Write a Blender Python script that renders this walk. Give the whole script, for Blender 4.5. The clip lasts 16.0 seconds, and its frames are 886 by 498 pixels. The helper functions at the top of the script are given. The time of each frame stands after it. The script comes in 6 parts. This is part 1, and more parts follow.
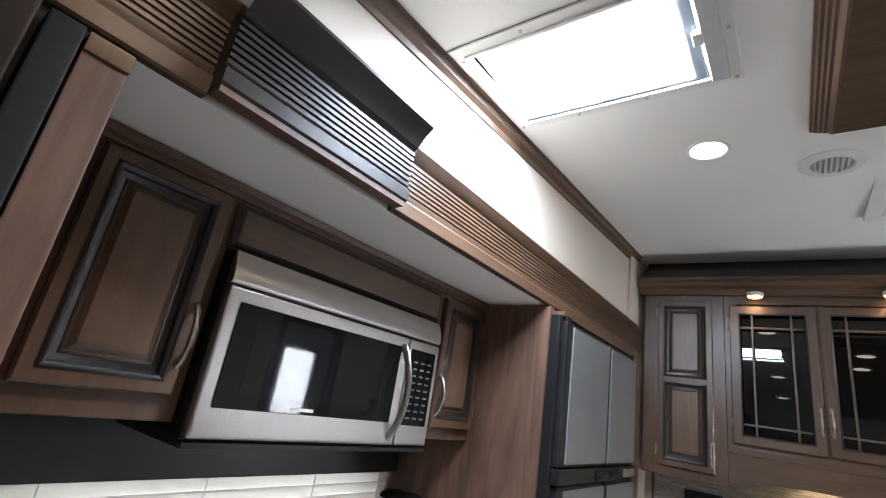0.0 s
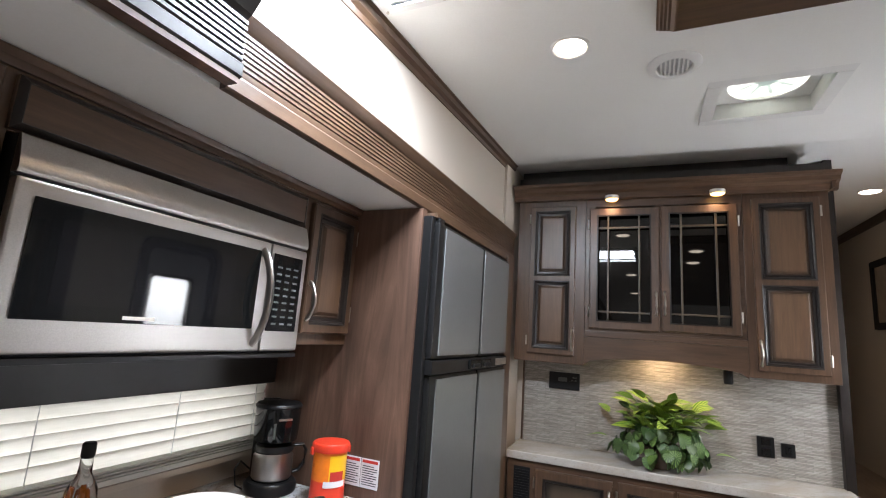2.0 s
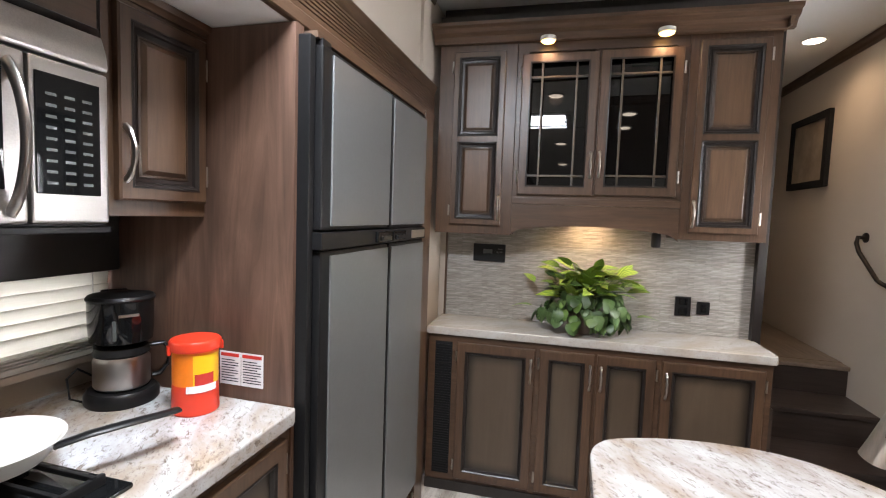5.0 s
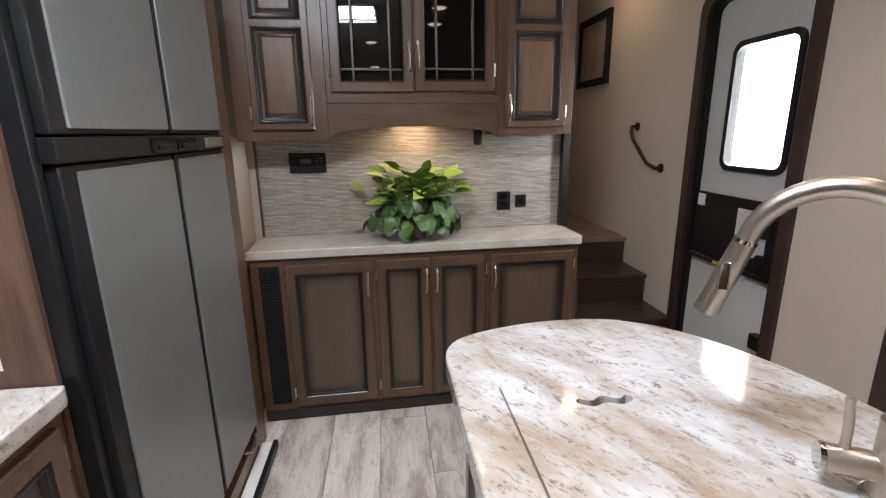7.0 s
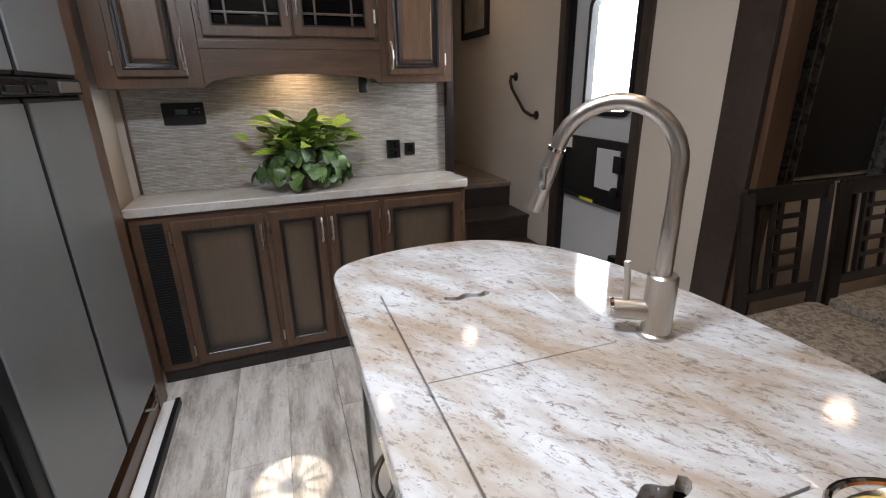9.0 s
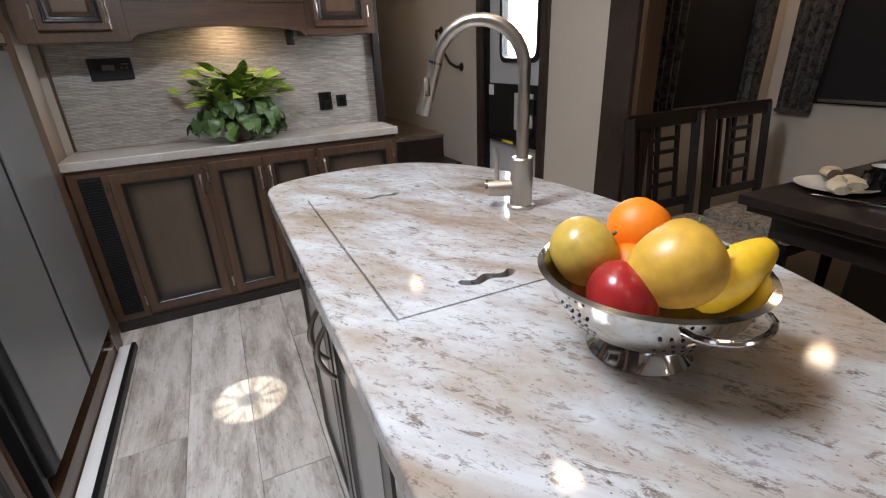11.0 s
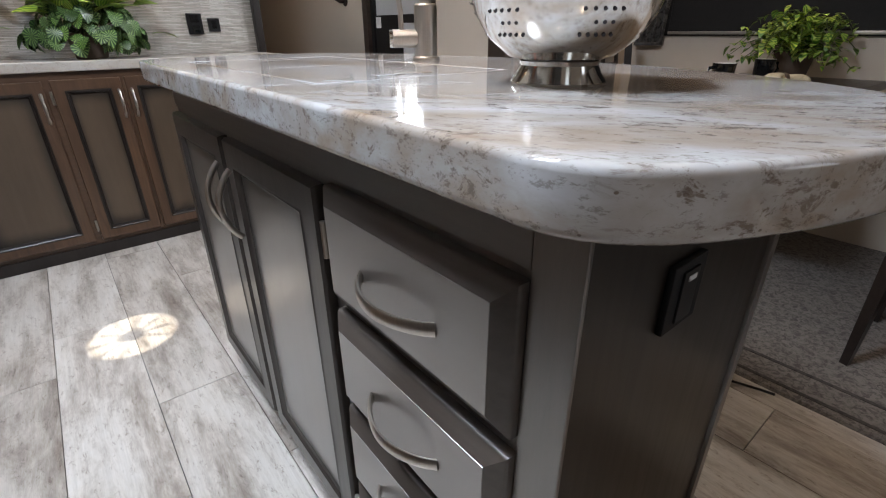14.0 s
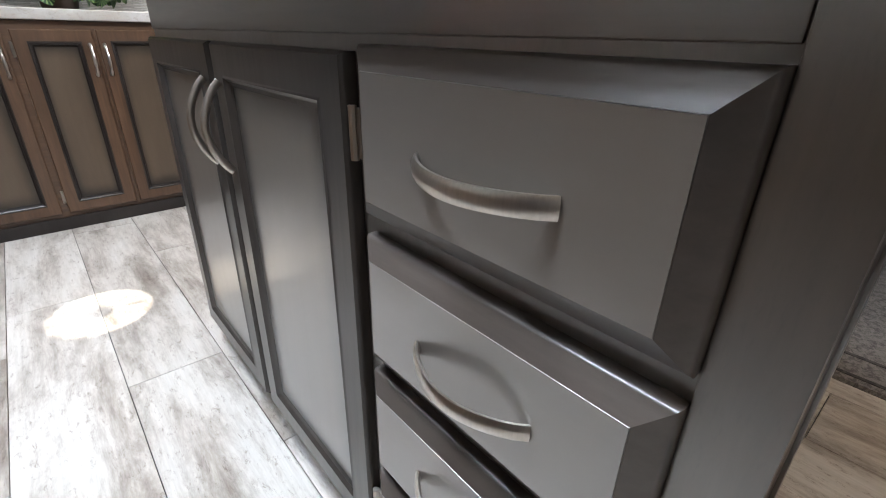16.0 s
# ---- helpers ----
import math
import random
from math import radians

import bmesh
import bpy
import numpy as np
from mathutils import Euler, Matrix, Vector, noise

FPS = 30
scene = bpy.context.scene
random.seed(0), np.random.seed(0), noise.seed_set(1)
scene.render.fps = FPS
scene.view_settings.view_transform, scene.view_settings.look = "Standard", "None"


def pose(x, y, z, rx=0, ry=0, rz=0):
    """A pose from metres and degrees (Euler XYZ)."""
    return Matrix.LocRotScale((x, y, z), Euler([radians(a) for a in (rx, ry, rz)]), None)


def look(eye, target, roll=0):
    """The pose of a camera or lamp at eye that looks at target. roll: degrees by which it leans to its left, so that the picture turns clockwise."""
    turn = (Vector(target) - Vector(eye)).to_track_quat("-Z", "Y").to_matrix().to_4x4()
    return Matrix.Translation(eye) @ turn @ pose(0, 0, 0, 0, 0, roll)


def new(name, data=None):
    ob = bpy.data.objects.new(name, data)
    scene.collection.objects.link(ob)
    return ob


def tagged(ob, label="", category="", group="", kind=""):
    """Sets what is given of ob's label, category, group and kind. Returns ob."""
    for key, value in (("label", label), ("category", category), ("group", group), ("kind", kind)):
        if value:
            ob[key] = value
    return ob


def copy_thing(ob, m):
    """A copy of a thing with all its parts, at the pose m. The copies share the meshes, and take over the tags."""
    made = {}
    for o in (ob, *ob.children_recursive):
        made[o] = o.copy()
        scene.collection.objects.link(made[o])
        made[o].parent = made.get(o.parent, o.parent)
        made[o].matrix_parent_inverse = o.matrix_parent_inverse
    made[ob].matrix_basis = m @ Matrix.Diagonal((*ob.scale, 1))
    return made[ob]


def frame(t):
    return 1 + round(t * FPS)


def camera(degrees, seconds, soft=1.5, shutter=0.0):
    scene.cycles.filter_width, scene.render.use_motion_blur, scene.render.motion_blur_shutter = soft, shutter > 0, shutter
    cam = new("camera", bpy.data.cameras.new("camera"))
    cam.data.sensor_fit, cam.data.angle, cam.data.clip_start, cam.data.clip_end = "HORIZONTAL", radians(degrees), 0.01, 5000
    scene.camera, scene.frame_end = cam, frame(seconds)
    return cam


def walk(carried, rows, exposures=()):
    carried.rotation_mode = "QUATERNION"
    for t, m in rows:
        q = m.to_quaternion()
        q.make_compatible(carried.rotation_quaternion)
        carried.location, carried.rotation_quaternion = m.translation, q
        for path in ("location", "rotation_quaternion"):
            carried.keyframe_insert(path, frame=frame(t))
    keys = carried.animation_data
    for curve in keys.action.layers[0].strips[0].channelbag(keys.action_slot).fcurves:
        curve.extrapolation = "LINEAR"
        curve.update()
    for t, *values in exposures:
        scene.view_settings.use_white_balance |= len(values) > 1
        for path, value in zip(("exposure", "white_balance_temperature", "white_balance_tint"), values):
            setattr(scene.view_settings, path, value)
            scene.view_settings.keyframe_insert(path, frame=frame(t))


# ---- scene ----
cam = camera(87.5, 16.0, 1.1)
PATH = [
    (0, (0.0356, 0.1500, 1.5270), (-1.1502, 1.6420, 2.1336), 9.38),
    (0.5, (0.0554, 0.1640, 1.5165), (-1.0464, 1.7190, 2.1241), 8.33),
    (1, (0.0670, 0.1910, 1.5022), (-0.9368, 1.8270, 2.0635), 6.98),
    (1.5, (0.0786, 0.2170, 1.4849), (-0.8266, 1.9410, 1.9438), 5.45),
    (2, (0.0863, 0.2440, 1.4718), (-0.7256, 2.0390, 1.8183), 4.03),
    (2.5, (0.0811, 0.2740, 1.4649), (-0.6625, 2.1160, 1.6988), 3.22),
    (3, (0.0597, 0.3330, 1.4484), (-0.6250, 2.2070, 1.5909), 2.61),
    (3.2, (0.0477, 0.3720, 1.4447), (-0.6200, 2.2540, 1.5507), 2.30),
    (5.3, (0.0350, 0.6410, 1.4170), (-0.4168, 2.5790, 1.2248), 1.95),
    (5.5, (0.0278, 0.6610, 1.4111), (-0.3567, 2.6100, 1.1833), 1.64),
    (6, (0.0076, 0.7090, 1.4016), (-0.1384, 2.6760, 1.0710), 1.01),
    (6.5, (0.0031, 0.7470, 1.3817), (0.0621, 2.7020, 0.9612), 0.09),
    (7, (0.0019, 0.7740, 1.3707), (0.2331, 2.6980, 0.8781), -0.71),
    (7.5, (-0.0015, 0.7840, 1.3548), (0.3726, 2.6730, 0.8127), -1.10),
    (8, (0.0120, 0.7670, 1.3365), (0.4953, 2.6190, 0.7567), -1.09),
    (8.5, (0.0210, 0.7160, 1.3363), (0.5794, 2.5340, 0.7177), -0.88),
    (9, (0.0338, 0.6270, 1.3270), (0.6401, 2.4140, 0.6662), -0.98),
    (9.2, (0.0366, 0.5960, 1.3189), (0.6616, 2.3710, 0.6427), -0.87),
    (11.3, (0.0213, 0.3020, 1.2222), (0.8384, 1.9450, 0.4264), -2.54),
    (11.5, (0.0130, 0.2770, 1.2084), (0.8710, 1.8960, 0.4076), -2.52),
    (12, (-0.0068, 0.2320, 1.1769), (0.9399, 1.7940, 0.3619), -2.48),
    (12.5, (-0.0368, 0.2180, 1.1356), (0.9745, 1.7300, 0.3041), -2.25),
    (13, (-0.0539, 0.2200, 1.0910), (1.0103, 1.6910, 0.2522), -1.92),
    (13.5, (-0.0673, 0.2400, 1.0293), (1.0398, 1.6770, 0.1875), -1.09),
    (14, (-0.0800, 0.2750, 0.9656), (1.0619, 1.6790, 0.1139), -0.37),
    (14.5, (-0.0967, 0.3120, 0.9010), (1.0798, 1.6770, 0.0335), -0.25),
    (15, (-0.1100, 0.3390, 0.8443), (1.1045, 1.6700, -0.0241), 0.28),
    (15.5, (-0.1048, 0.3810, 0.8131), (1.1219, 1.7050, -0.0475), 0.79),
    (16, (-0.0801, 0.4130, 0.8010), (1.1170, 1.7760, -0.0409), 1.17),
]
walk(cam, [(t, look(eye, target, roll)) for t, eye, target, roll in PATH],
     [(0, -0.05, 6350, 15), (2.5, 0.12, 6700, 17), (5.5, 0.30, 6850, 18), (8, -0.14, 6600, 17), (9, -0.18, 6550, 17), (12.5, -0.28, 6550, 18),
      (13.5, -0.12, 6500, 17), (14.3, 0.35, 6400, 15), (15, 0.72, 6350, 14), (16, 0.78, 6350, 14)])

# ---------------- world, sun, lamps, exposure ----------------
SUN_DIR = Vector((-0.58, -0.25, -2.46)).normalized()
world = bpy.data.worlds.new("sky")
scene.world = world
world.use_nodes = True
wn = world.node_tree
sky = wn.nodes.new("ShaderNodeTexSky")
sky.sky_type = "NISHITA"
sky.sun_disc = False
sky.sun_elevation = math.asin(-SUN_DIR.z)
sky.sun_rotation = math.atan2(-SUN_DIR.x, -SUN_DIR.y)
wn.links.new(sky.outputs[0], wn.nodes["Background"].inputs[0])
wn.nodes["Background"].inputs[1].default_value = 0.12


def lamp(name, kind, m, energy, color, **settings):
    data = bpy.data.lights.new(name, kind)
    data.energy, data.color = energy, color
    for key, value in settings.items():
        if key == "size":
            data.size = value
        elif key == "size_y":
            data.shape, data.size_y = "RECTANGLE", value
        elif key == "spot":
            data.spot_size, data.spot_blend = radians(value), 0.8
        elif key == "soft":
            data.shadow_soft_size = value
        elif key == "angle":
            data.angle = radians(value)
    ob = new(name, data)
    ob.matrix_world = m
    return ob


WARM, DAY = (1.0, 0.72, 0.42), (0.90, 0.96, 1.0)
lamp("sun", "SUN", look((0, 0, 9), Vector((0, 0, 9)) + SUN_DIR), 7.0, (1.0, 0.94, 0.76), angle=0.6)
# daylight through the roof hatch, the entry door's window and the kitchen window
lamp("roof_hatch_daylight", "AREA", pose(-0.3445, 1.0965, 2.3945), 55.0, (0.76, 0.89, 1.0), size=0.503, size_y=0.341)
lamp("door_window_daylight", "AREA", look((1.70, 2.77, 1.46), (0, 2.77, 1.46)), 29.0, DAY, size=0.58, size_y=0.62)
lamp("kitchen_window_daylight", "AREA", look((-1.40, 1.02, 1.13), (0, 1.02, 1.13)), 9.0, DAY, size=1.1, size_y=0.22)
# Added fill lamps in unseen rear wall openings, to brighten the room ahead.
REAR_FILL = 3.2
lamp("rear_fill_a", "AREA", look((-0.76, -1.9, 1.35), (3, -1.9, 1.2)), REAR_FILL * 0.8, DAY, size=1.2, size_y=0.7)
lamp("rear_fill_b", "AREA", look((1.69, -2.2, 1.35), (-3, -2.2, 1.5)), REAR_FILL * 1.7, DAY, size=1.2, size_y=0.7)


def ceil_z(y):
    """The ceiling rises gently towards the steps and is level beyond them."""
    return 2.43 + 0.06 * (min(y, 2.9) - 1.7)


# ---------------- materials ----------------
def nodes_of(name):
    m = bpy.data.materials.new(name)
    m.use_nodes = True
    nt = m.node_tree
    return m, nt, nt.nodes["Principled BSDF"]


def mapped(nt, scale, rand=True):
    tc = nt.nodes.new("ShaderNodeTexCoord")
    mp = nt.nodes.new("ShaderNodeMapping")
    mp.inputs["Scale"].default_value = scale
    nt.links.new(tc.outputs["Object"], mp.inputs["Vector"])
    if rand:
        info = nt.nodes.new("ShaderNodeObjectInfo")
        mul = nt.nodes.new("ShaderNodeMath")
        mul.operation = "MULTIPLY"
        mul.inputs[1].default_value = 37.0
        nt.links.new(info.outputs["Random"], mul.inputs[0])
        comb = nt.nodes.new("ShaderNodeCombineXYZ")
        for i in range(3):
            nt.links.new(mul.outputs[0], comb.inputs[i])
        nt.links.new(comb.outputs[0], mp.inputs["Location"])
    return mp


def noise_node(nt, vec, scale, detail=4.0, rough=0.55, dist=0.0):
    n = nt.nodes.new("ShaderNodeTexNoise")
    n.inputs["Scale"].default_value, n.inputs["Detail"].default_value = scale, detail
    n.inputs["Roughness"].default_value, n.inputs["Distortion"].default_value = rough, dist
    nt.links.new(vec.outputs[0], n.inputs["Vector"])
    return n


def ramp(nt, source, stops):
    r = nt.nodes.new("ShaderNodeValToRGB")
    while len(r.color_ramp.elements) < len(stops):
        r.color_ramp.elements.new(0.5)
    for el, (p, c) in zip(r.color_ramp.elements, stops):
        el.position, el.color = p, (*c, 1.0)
    nt.links.new(source, r.inputs[0])
    return r


def mix(nt, fac, a, b, mode="MIX"):
    n = nt.nodes.new("ShaderNodeMix")
    n.data_type, n.blend_type = "RGBA", mode
    for sock, v in ((n.inputs["Factor"], fac), (n.inputs["A"], a), (n.inputs["B"], b)):
        if isinstance(v, (int, float)):
            sock.default_value = v
        elif isinstance(v, tuple):
            sock.default_value = (*v, 1.0)
        else:
            nt.links.new(v, sock)
    return n.outputs["Result"]


def bump(nt, p, height, strength, distance=0.002):
    b = nt.nodes.new("ShaderNodeBump")
    b.inputs["Strength"].default_value, b.inputs["Distance"].default_value = strength, distance
    nt.links.new(height, b.inputs["Height"])
    nt.links.new(b.outputs[0], p.inputs["Normal"])


def plain(name, color, rough=0.5, metal=0.0, grain=60.0, vary=0.12, relief=0.05, coat=0.0, gloss=0.5):
    """A painted, plastic or metal surface with slight mottling at two scales."""
    m, nt, p = nodes_of(name)
    mp = mapped(nt, (1, 1, 1))
    fine, broad = noise_node(nt, mp, grain), noise_node(nt, mp, 3.0)
    lo, hi = tuple(c * (1 - vary) for c in color), tuple(min(1, c * (1 + vary)) for c in color)
    a = ramp(nt, fine.outputs[0], [(0.3, lo), (0.7, hi)])
    b = ramp(nt, broad.outputs[0], [(0.3, lo), (0.7, hi)])
    nt.links.new(mix(nt, 0.5, a.outputs[0], b.outputs[0]), p.inputs["Base Color"])
    r = ramp(nt, broad.outputs[0], [(0.3, (max(0.02, rough - min(0.07, rough * 0.12)),) * 3), (0.7, (rough + min(0.07, rough * 0.2),) * 3)])
    nt.links.new(r.outputs[0], p.inputs["Roughness"])
    p.inputs["Metallic"].default_value = metal
    p.inputs["Specular IOR Level"].default_value = gloss
    p.inputs["Coat Weight"].default_value = coat
    if relief:
        bump(nt, p, fine.outputs[0], relief, 0.001)
    return m


def wood(name, dark, light, axis=2, rough=0.38, knots=0.35, coat=0.25, fine=14.0, swirl=0.6, pores=0.3, burnish=0.0):
    """Stained timber with grain along one axis, soft cloudy staining and pores."""
    m, nt, p = nodes_of(name)
    s = [fine, fine, fine]
    s[axis] = fine * 0.08
    mp = mapped(nt, s)
    mp2 = mapped(nt, tuple(1.0 if i != axis else 0.35 for i in range(3)))
    grain = noise_node(nt, mp, 4.0, 8.0, 0.65, swirl)
    cloud = noise_node(nt, mp2, 5.0, 3.0, 0.5, 0.8)
    s = [14.0, 14.0, 14.0]
    s[axis] = 3.0
    pore = noise_node(nt, mapped(nt, tuple(v * 3 for v in s)), 9.0, 4.0)
    g = ramp(nt, grain.outputs[0], [(0.25, dark), (0.5, tuple((a + b) / 2 for a, b in zip(dark, light))), (0.75, light)])
    c = ramp(nt, cloud.outputs[0], [(0.3, (1 - knots,) * 3), (0.65, (1.0,) * 3)])
    q = ramp(nt, pore.outputs[0], [(0.30, (0.75,) * 3), (0.42, (1.0,) * 3)])
    col = mix(nt, 1.0, g.outputs[0], c.outputs[0], "MULTIPLY")
    col = mix(nt, pores, col, q.outputs[0], "MULTIPLY")
    if burnish:
        # dark finish rubbed into the rim of a panel
        sep = nt.nodes.new("ShaderNodeSeparateXYZ")
        nt.links.new(nt.nodes.new("ShaderNodeTexCoord").outputs["Generated"], sep.inputs[0])
        rim = None
        for k, reach in ((0, 0.22), (2, 0.13)):
            tri = nt.nodes.new("ShaderNodeMath")
            tri.operation = "PINGPONG"
            tri.inputs[1].default_value = 0.5
            nt.links.new(sep.outputs[k], tri.inputs[0])
            wob = nt.nodes.new("ShaderNodeMath")
            wob.operation = "MULTIPLY_ADD"
            wob.inputs[1].default_value = 0.05
            nt.links.new(cloud.outputs[0], wob.inputs[0])
            nt.links.new(tri.outputs[0], wob.inputs[2])
            e = ramp(nt, wob.outputs[0], [(0.02, (1 - burnish,) * 3), (reach, (1.0,) * 3)])
            e.color_ramp.interpolation = "EASE"
            rim = e.outputs[0] if rim is None else mix(nt, 1.0, rim, e.outputs[0], "MULTIPLY")
        col = mix(nt, 1.0, col, rim, "MULTIPLY")
    nt.links.new(col, p.inputs["Base Color"])
    r = ramp(nt, grain.outputs[0], [(0.3, (rough + 0.03,) * 3), (0.7, (rough - 0.025,) * 3)])
    nt.links.new(r.outputs[0], p.inputs["Roughness"])
    p.inputs["Coat Weight"].default_value, p.inputs["Coat Roughness"].default_value = coat, 0.3
    bump(nt, p, pore.outputs[0], 0.012, 0.0004)
    return m


def stone_top(name, axis=1, calm=0.0, rough=0.08):
    """Pale laminate stone: cloudy cream and grey with torn brown streaks and flecks."""
    m, nt, p = nodes_of(name)
    s = [15.0, 15.0, 15.0]
    s[axis] = 6.0
    turned = nt.nodes.new("ShaderNodeVectorRotate")
    turned.rotation_type = "Z_AXIS"
    turned.inputs["Angle"].default_value = radians(-35)
    nt.links.new(nt.nodes.new("ShaderNodeTexCoord").outputs["Object"], turned.inputs["Vector"])

    def veined(scale):
        q = nt.nodes.new("ShaderNodeMapping")
        q.inputs["Scale"].default_value = scale
        nt.links.new(turned.outputs[0], q.inputs["Vector"])
        return q
    mp = veined(s)
    cloud = noise_node(nt, mp, 0.62, 9.0, 0.62, 0.3)
    streak = noise_node(nt, veined(tuple(v * 1.7 for v in s)), 2.4, 10.0, 0.80, 0.5)
    torn = noise_node(nt, mp, 0.8, 5.0, 0.62, 0.4)
    fleck = noise_node(nt, veined(tuple(v * 2.6 for v in s)), 2.6, 7.0, 0.8)
    base = ramp(nt, cloud.outputs[0], [(0.33, (0.29, 0.225, 0.172)), (0.43, (0.36, 0.315, 0.275)), (0.51, (0.415, 0.40, 0.39)), (0.62, (0.52, 0.535, 0.555))])
    edge = ramp(nt, streak.outputs[0], [(0.405, (1, 1, 1)), (0.455, (0.0, 0.0, 0.0))])
    where = ramp(nt, torn.outputs[0], [(0.36, (0, 0, 0)), (0.52, (0.95, 0.95, 0.95))])
    mask = mix(nt, 1.0, edge.outputs[0], where.outputs[0], "MULTIPLY")
    col = mix(nt, mask, base.outputs[0], (0.19, 0.155, 0.13))
    fl = ramp(nt, fleck.outputs[0], [(0.395, (0.45, 0.40, 0.36)), (0.445, (1, 1, 1))])
    col = mix(nt, 0.7, col, fl.outputs[0], "MULTIPLY")
    # scattered peppery specks
    pep = nt.nodes.new("ShaderNodeTexVoronoi")
    pep.inputs["Scale"].default_value = 9.0
    nt.links.new(veined((11.0, 8.0, 11.0)).outputs[0], pep.inputs["Vector"])
    near = ramp(nt, pep.outputs["Distance"], [(0.08, (1, 1, 1)), (0.12, (0, 0, 0))])
    pick = nt.nodes.new("ShaderNodeSeparateXYZ")
    nt.links.new(pep.outputs["Color"], pick.inputs[0])
    some = ramp(nt, pick.outputs[0], [(0.50, (0, 0, 0)), (0.54, (1, 1, 1))])
    col = mix(nt, mix(nt, 1.0, near.outputs[0], some.outputs[0], "MULTIPLY"), col, (0.20, 0.17, 0.15))
    if calm:
        col = mix(nt, calm, col, (0.47, 0.435, 0.385))
    nt.links.new(col, p.inputs["Base Color"])
    p.inputs["Roughness"].default_value = rough
    bump(nt, p, fleck.outputs[0], 0.03, 0.0005)
    return m


def plank_mat(name):
    """Whitewashed vinyl plank: bleached grey boards with weathered brown and slate patches."""
    m, nt, p = nodes_of(name)
    mp = mapped(nt, (7.0, 1.6, 7.0))
    patch = noise_node(nt, mp, 1.5, 10.0, 0.74, 0.25)
    grain = noise_node(nt, mapped(nt, (60.0, 2.5, 60.0)), 2.0, 6.0, 0.7, 0.1)
    tear = noise_node(nt, mapped(nt, (26.0, 9.0, 26.0)), 2.6, 11.0, 0.82, 0.35)
    base = ramp(nt, patch.outputs[0], [(0.32, (0.25, 0.215, 0.185)), (0.43, (0.44, 0.405, 0.37)), (0.54, (0.66, 0.635, 0.60)), (0.70, (0.76, 0.75, 0.73))])
    g = ramp(nt, grain.outputs[0], [(0.3, (0.78,) * 3), (0.6, (1.0,) * 3)])
    t = ramp(nt, tear.outputs[0], [(0.37, (0.36, 0.31, 0.27)), (0.45, (1, 1, 1))])
    col = mix(nt, 0.8, base.outputs[0], g.outputs[0], "MULTIPLY")
    col = mix(nt, 0.7, col, t.outputs[0], "MULTIPLY")
    info = nt.nodes.new("ShaderNodeObjectInfo")
    tone = ramp(nt, info.outputs["Random"], [(0.0, (0.78, 0.76, 0.74)), (1.0, (1.0, 1.0, 1.0))])
    nt.links.new(mix(nt, 1.0, col, tone.outputs[0], "MULTIPLY"), p.inputs["Base Color"])
    p.inputs["Roughness"].default_value = 0.34
    bump(nt, p, tear.outputs[0], 0.12, 0.001)
    return m


def mosaic_mat(name):
    """Thin stacked strips of grey, silver and tan stone."""
    m, nt, p = nodes_of(name)
    mp = mapped(nt, (1, 1, 1), rand=False)
    sw = nt.nodes.new("ShaderNodeSeparateXYZ")
    cb = nt.nodes.new("ShaderNodeCombineXYZ")
    nt.links.new(mp.outputs[0], sw.inputs[0])
    nt.links.new(sw.outputs[0], cb.inputs[0])
    nt.links.new(sw.outputs[2], cb.inputs[1])
    br = nt.nodes.new("ShaderNodeTexBrick")
    br.inputs["Scale"].default_value, br.offset = 1.0, 0.37
    br.inputs["Brick Width"].default_value, br.inputs["Row Height"].default_value = 0.075, 0.0065
    br.inputs["Mortar Size"].default_value, br.inputs["Bias"].default_value = 0.0007, -0.1
    br.inputs["Color1"].default_value = (0.43, 0.405, 0.37, 1)
    br.inputs["Color2"].default_value = (0.26, 0.24, 0.215, 1)
    br.inputs["Mortar"].default_value = (0.16, 0.15, 0.14, 1)
    nt.links.new(cb.outputs[0], br.inputs["Vector"])
    n = noise_node(nt, mapped(nt, (12.0, 1.0, 120.0), rand=False), 2.0, 5.0, 0.6)
    tint = ramp(nt, n.outputs[0], [(0.3, (0.62, 0.58, 0.54)), (0.6, (1, 1, 1))])
    nt.links.new(mix(nt, 0.8, br.outputs[0], tint.outputs[0], "MULTIPLY"), p.inputs["Base Color"])
    p.inputs["Roughness"].default_value = 0.36
    bump(nt, p, br.outputs[0], 0.4, 0.002)
    return m


def fabric(name, a, b, scale, rough=0.9):
    """Woven cloth with a mottled pattern and a thread relief."""
    m, nt, p = nodes_of(name)
    mp = mapped(nt, (1, 1, 1))
    pat = noise_node(nt, mp, scale, 6.0, 0.7, 1.0)
    thread = noise_node(nt, mp, 420.0, 2.0)
    c = ramp(nt, pat.outputs[0], [(0.40, a), (0.56, b)])
    t = ramp(nt, thread.outputs[0], [(0.3, (0.7,) * 3), (0.7, (1.0,) * 3)])
    nt.links.new(mix(nt, 0.7, c.outputs[0], t.outputs[0], "MULTIPLY"), p.inputs["Base Color"])
    p.inputs["Roughness"].default_value = rough
    bump(nt, p, thread.outputs[0], 0.3, 0.001)
    return m


def glowing(name, color, strength):
    m, nt, p = nodes_of(name)
    p.inputs["Base Color"].default_value = (*color, 1)
    p.inputs["Emission Color"].default_value = (*color, 1)
    p.inputs["Emission Strength"].default_value = strength
    return m


def glass_mat(name, tint, rough=0.0, alpha=0.0):
    m, nt, p = nodes_of(name)
    p.inputs["Base Color"].default_value = (*tint, 1)
    p.inputs["Roughness"].default_value = rough
    p.inputs["Transmission Weight"].default_value = 1.0 - alpha
    p.inputs["IOR"].default_value = 1.45
    return m


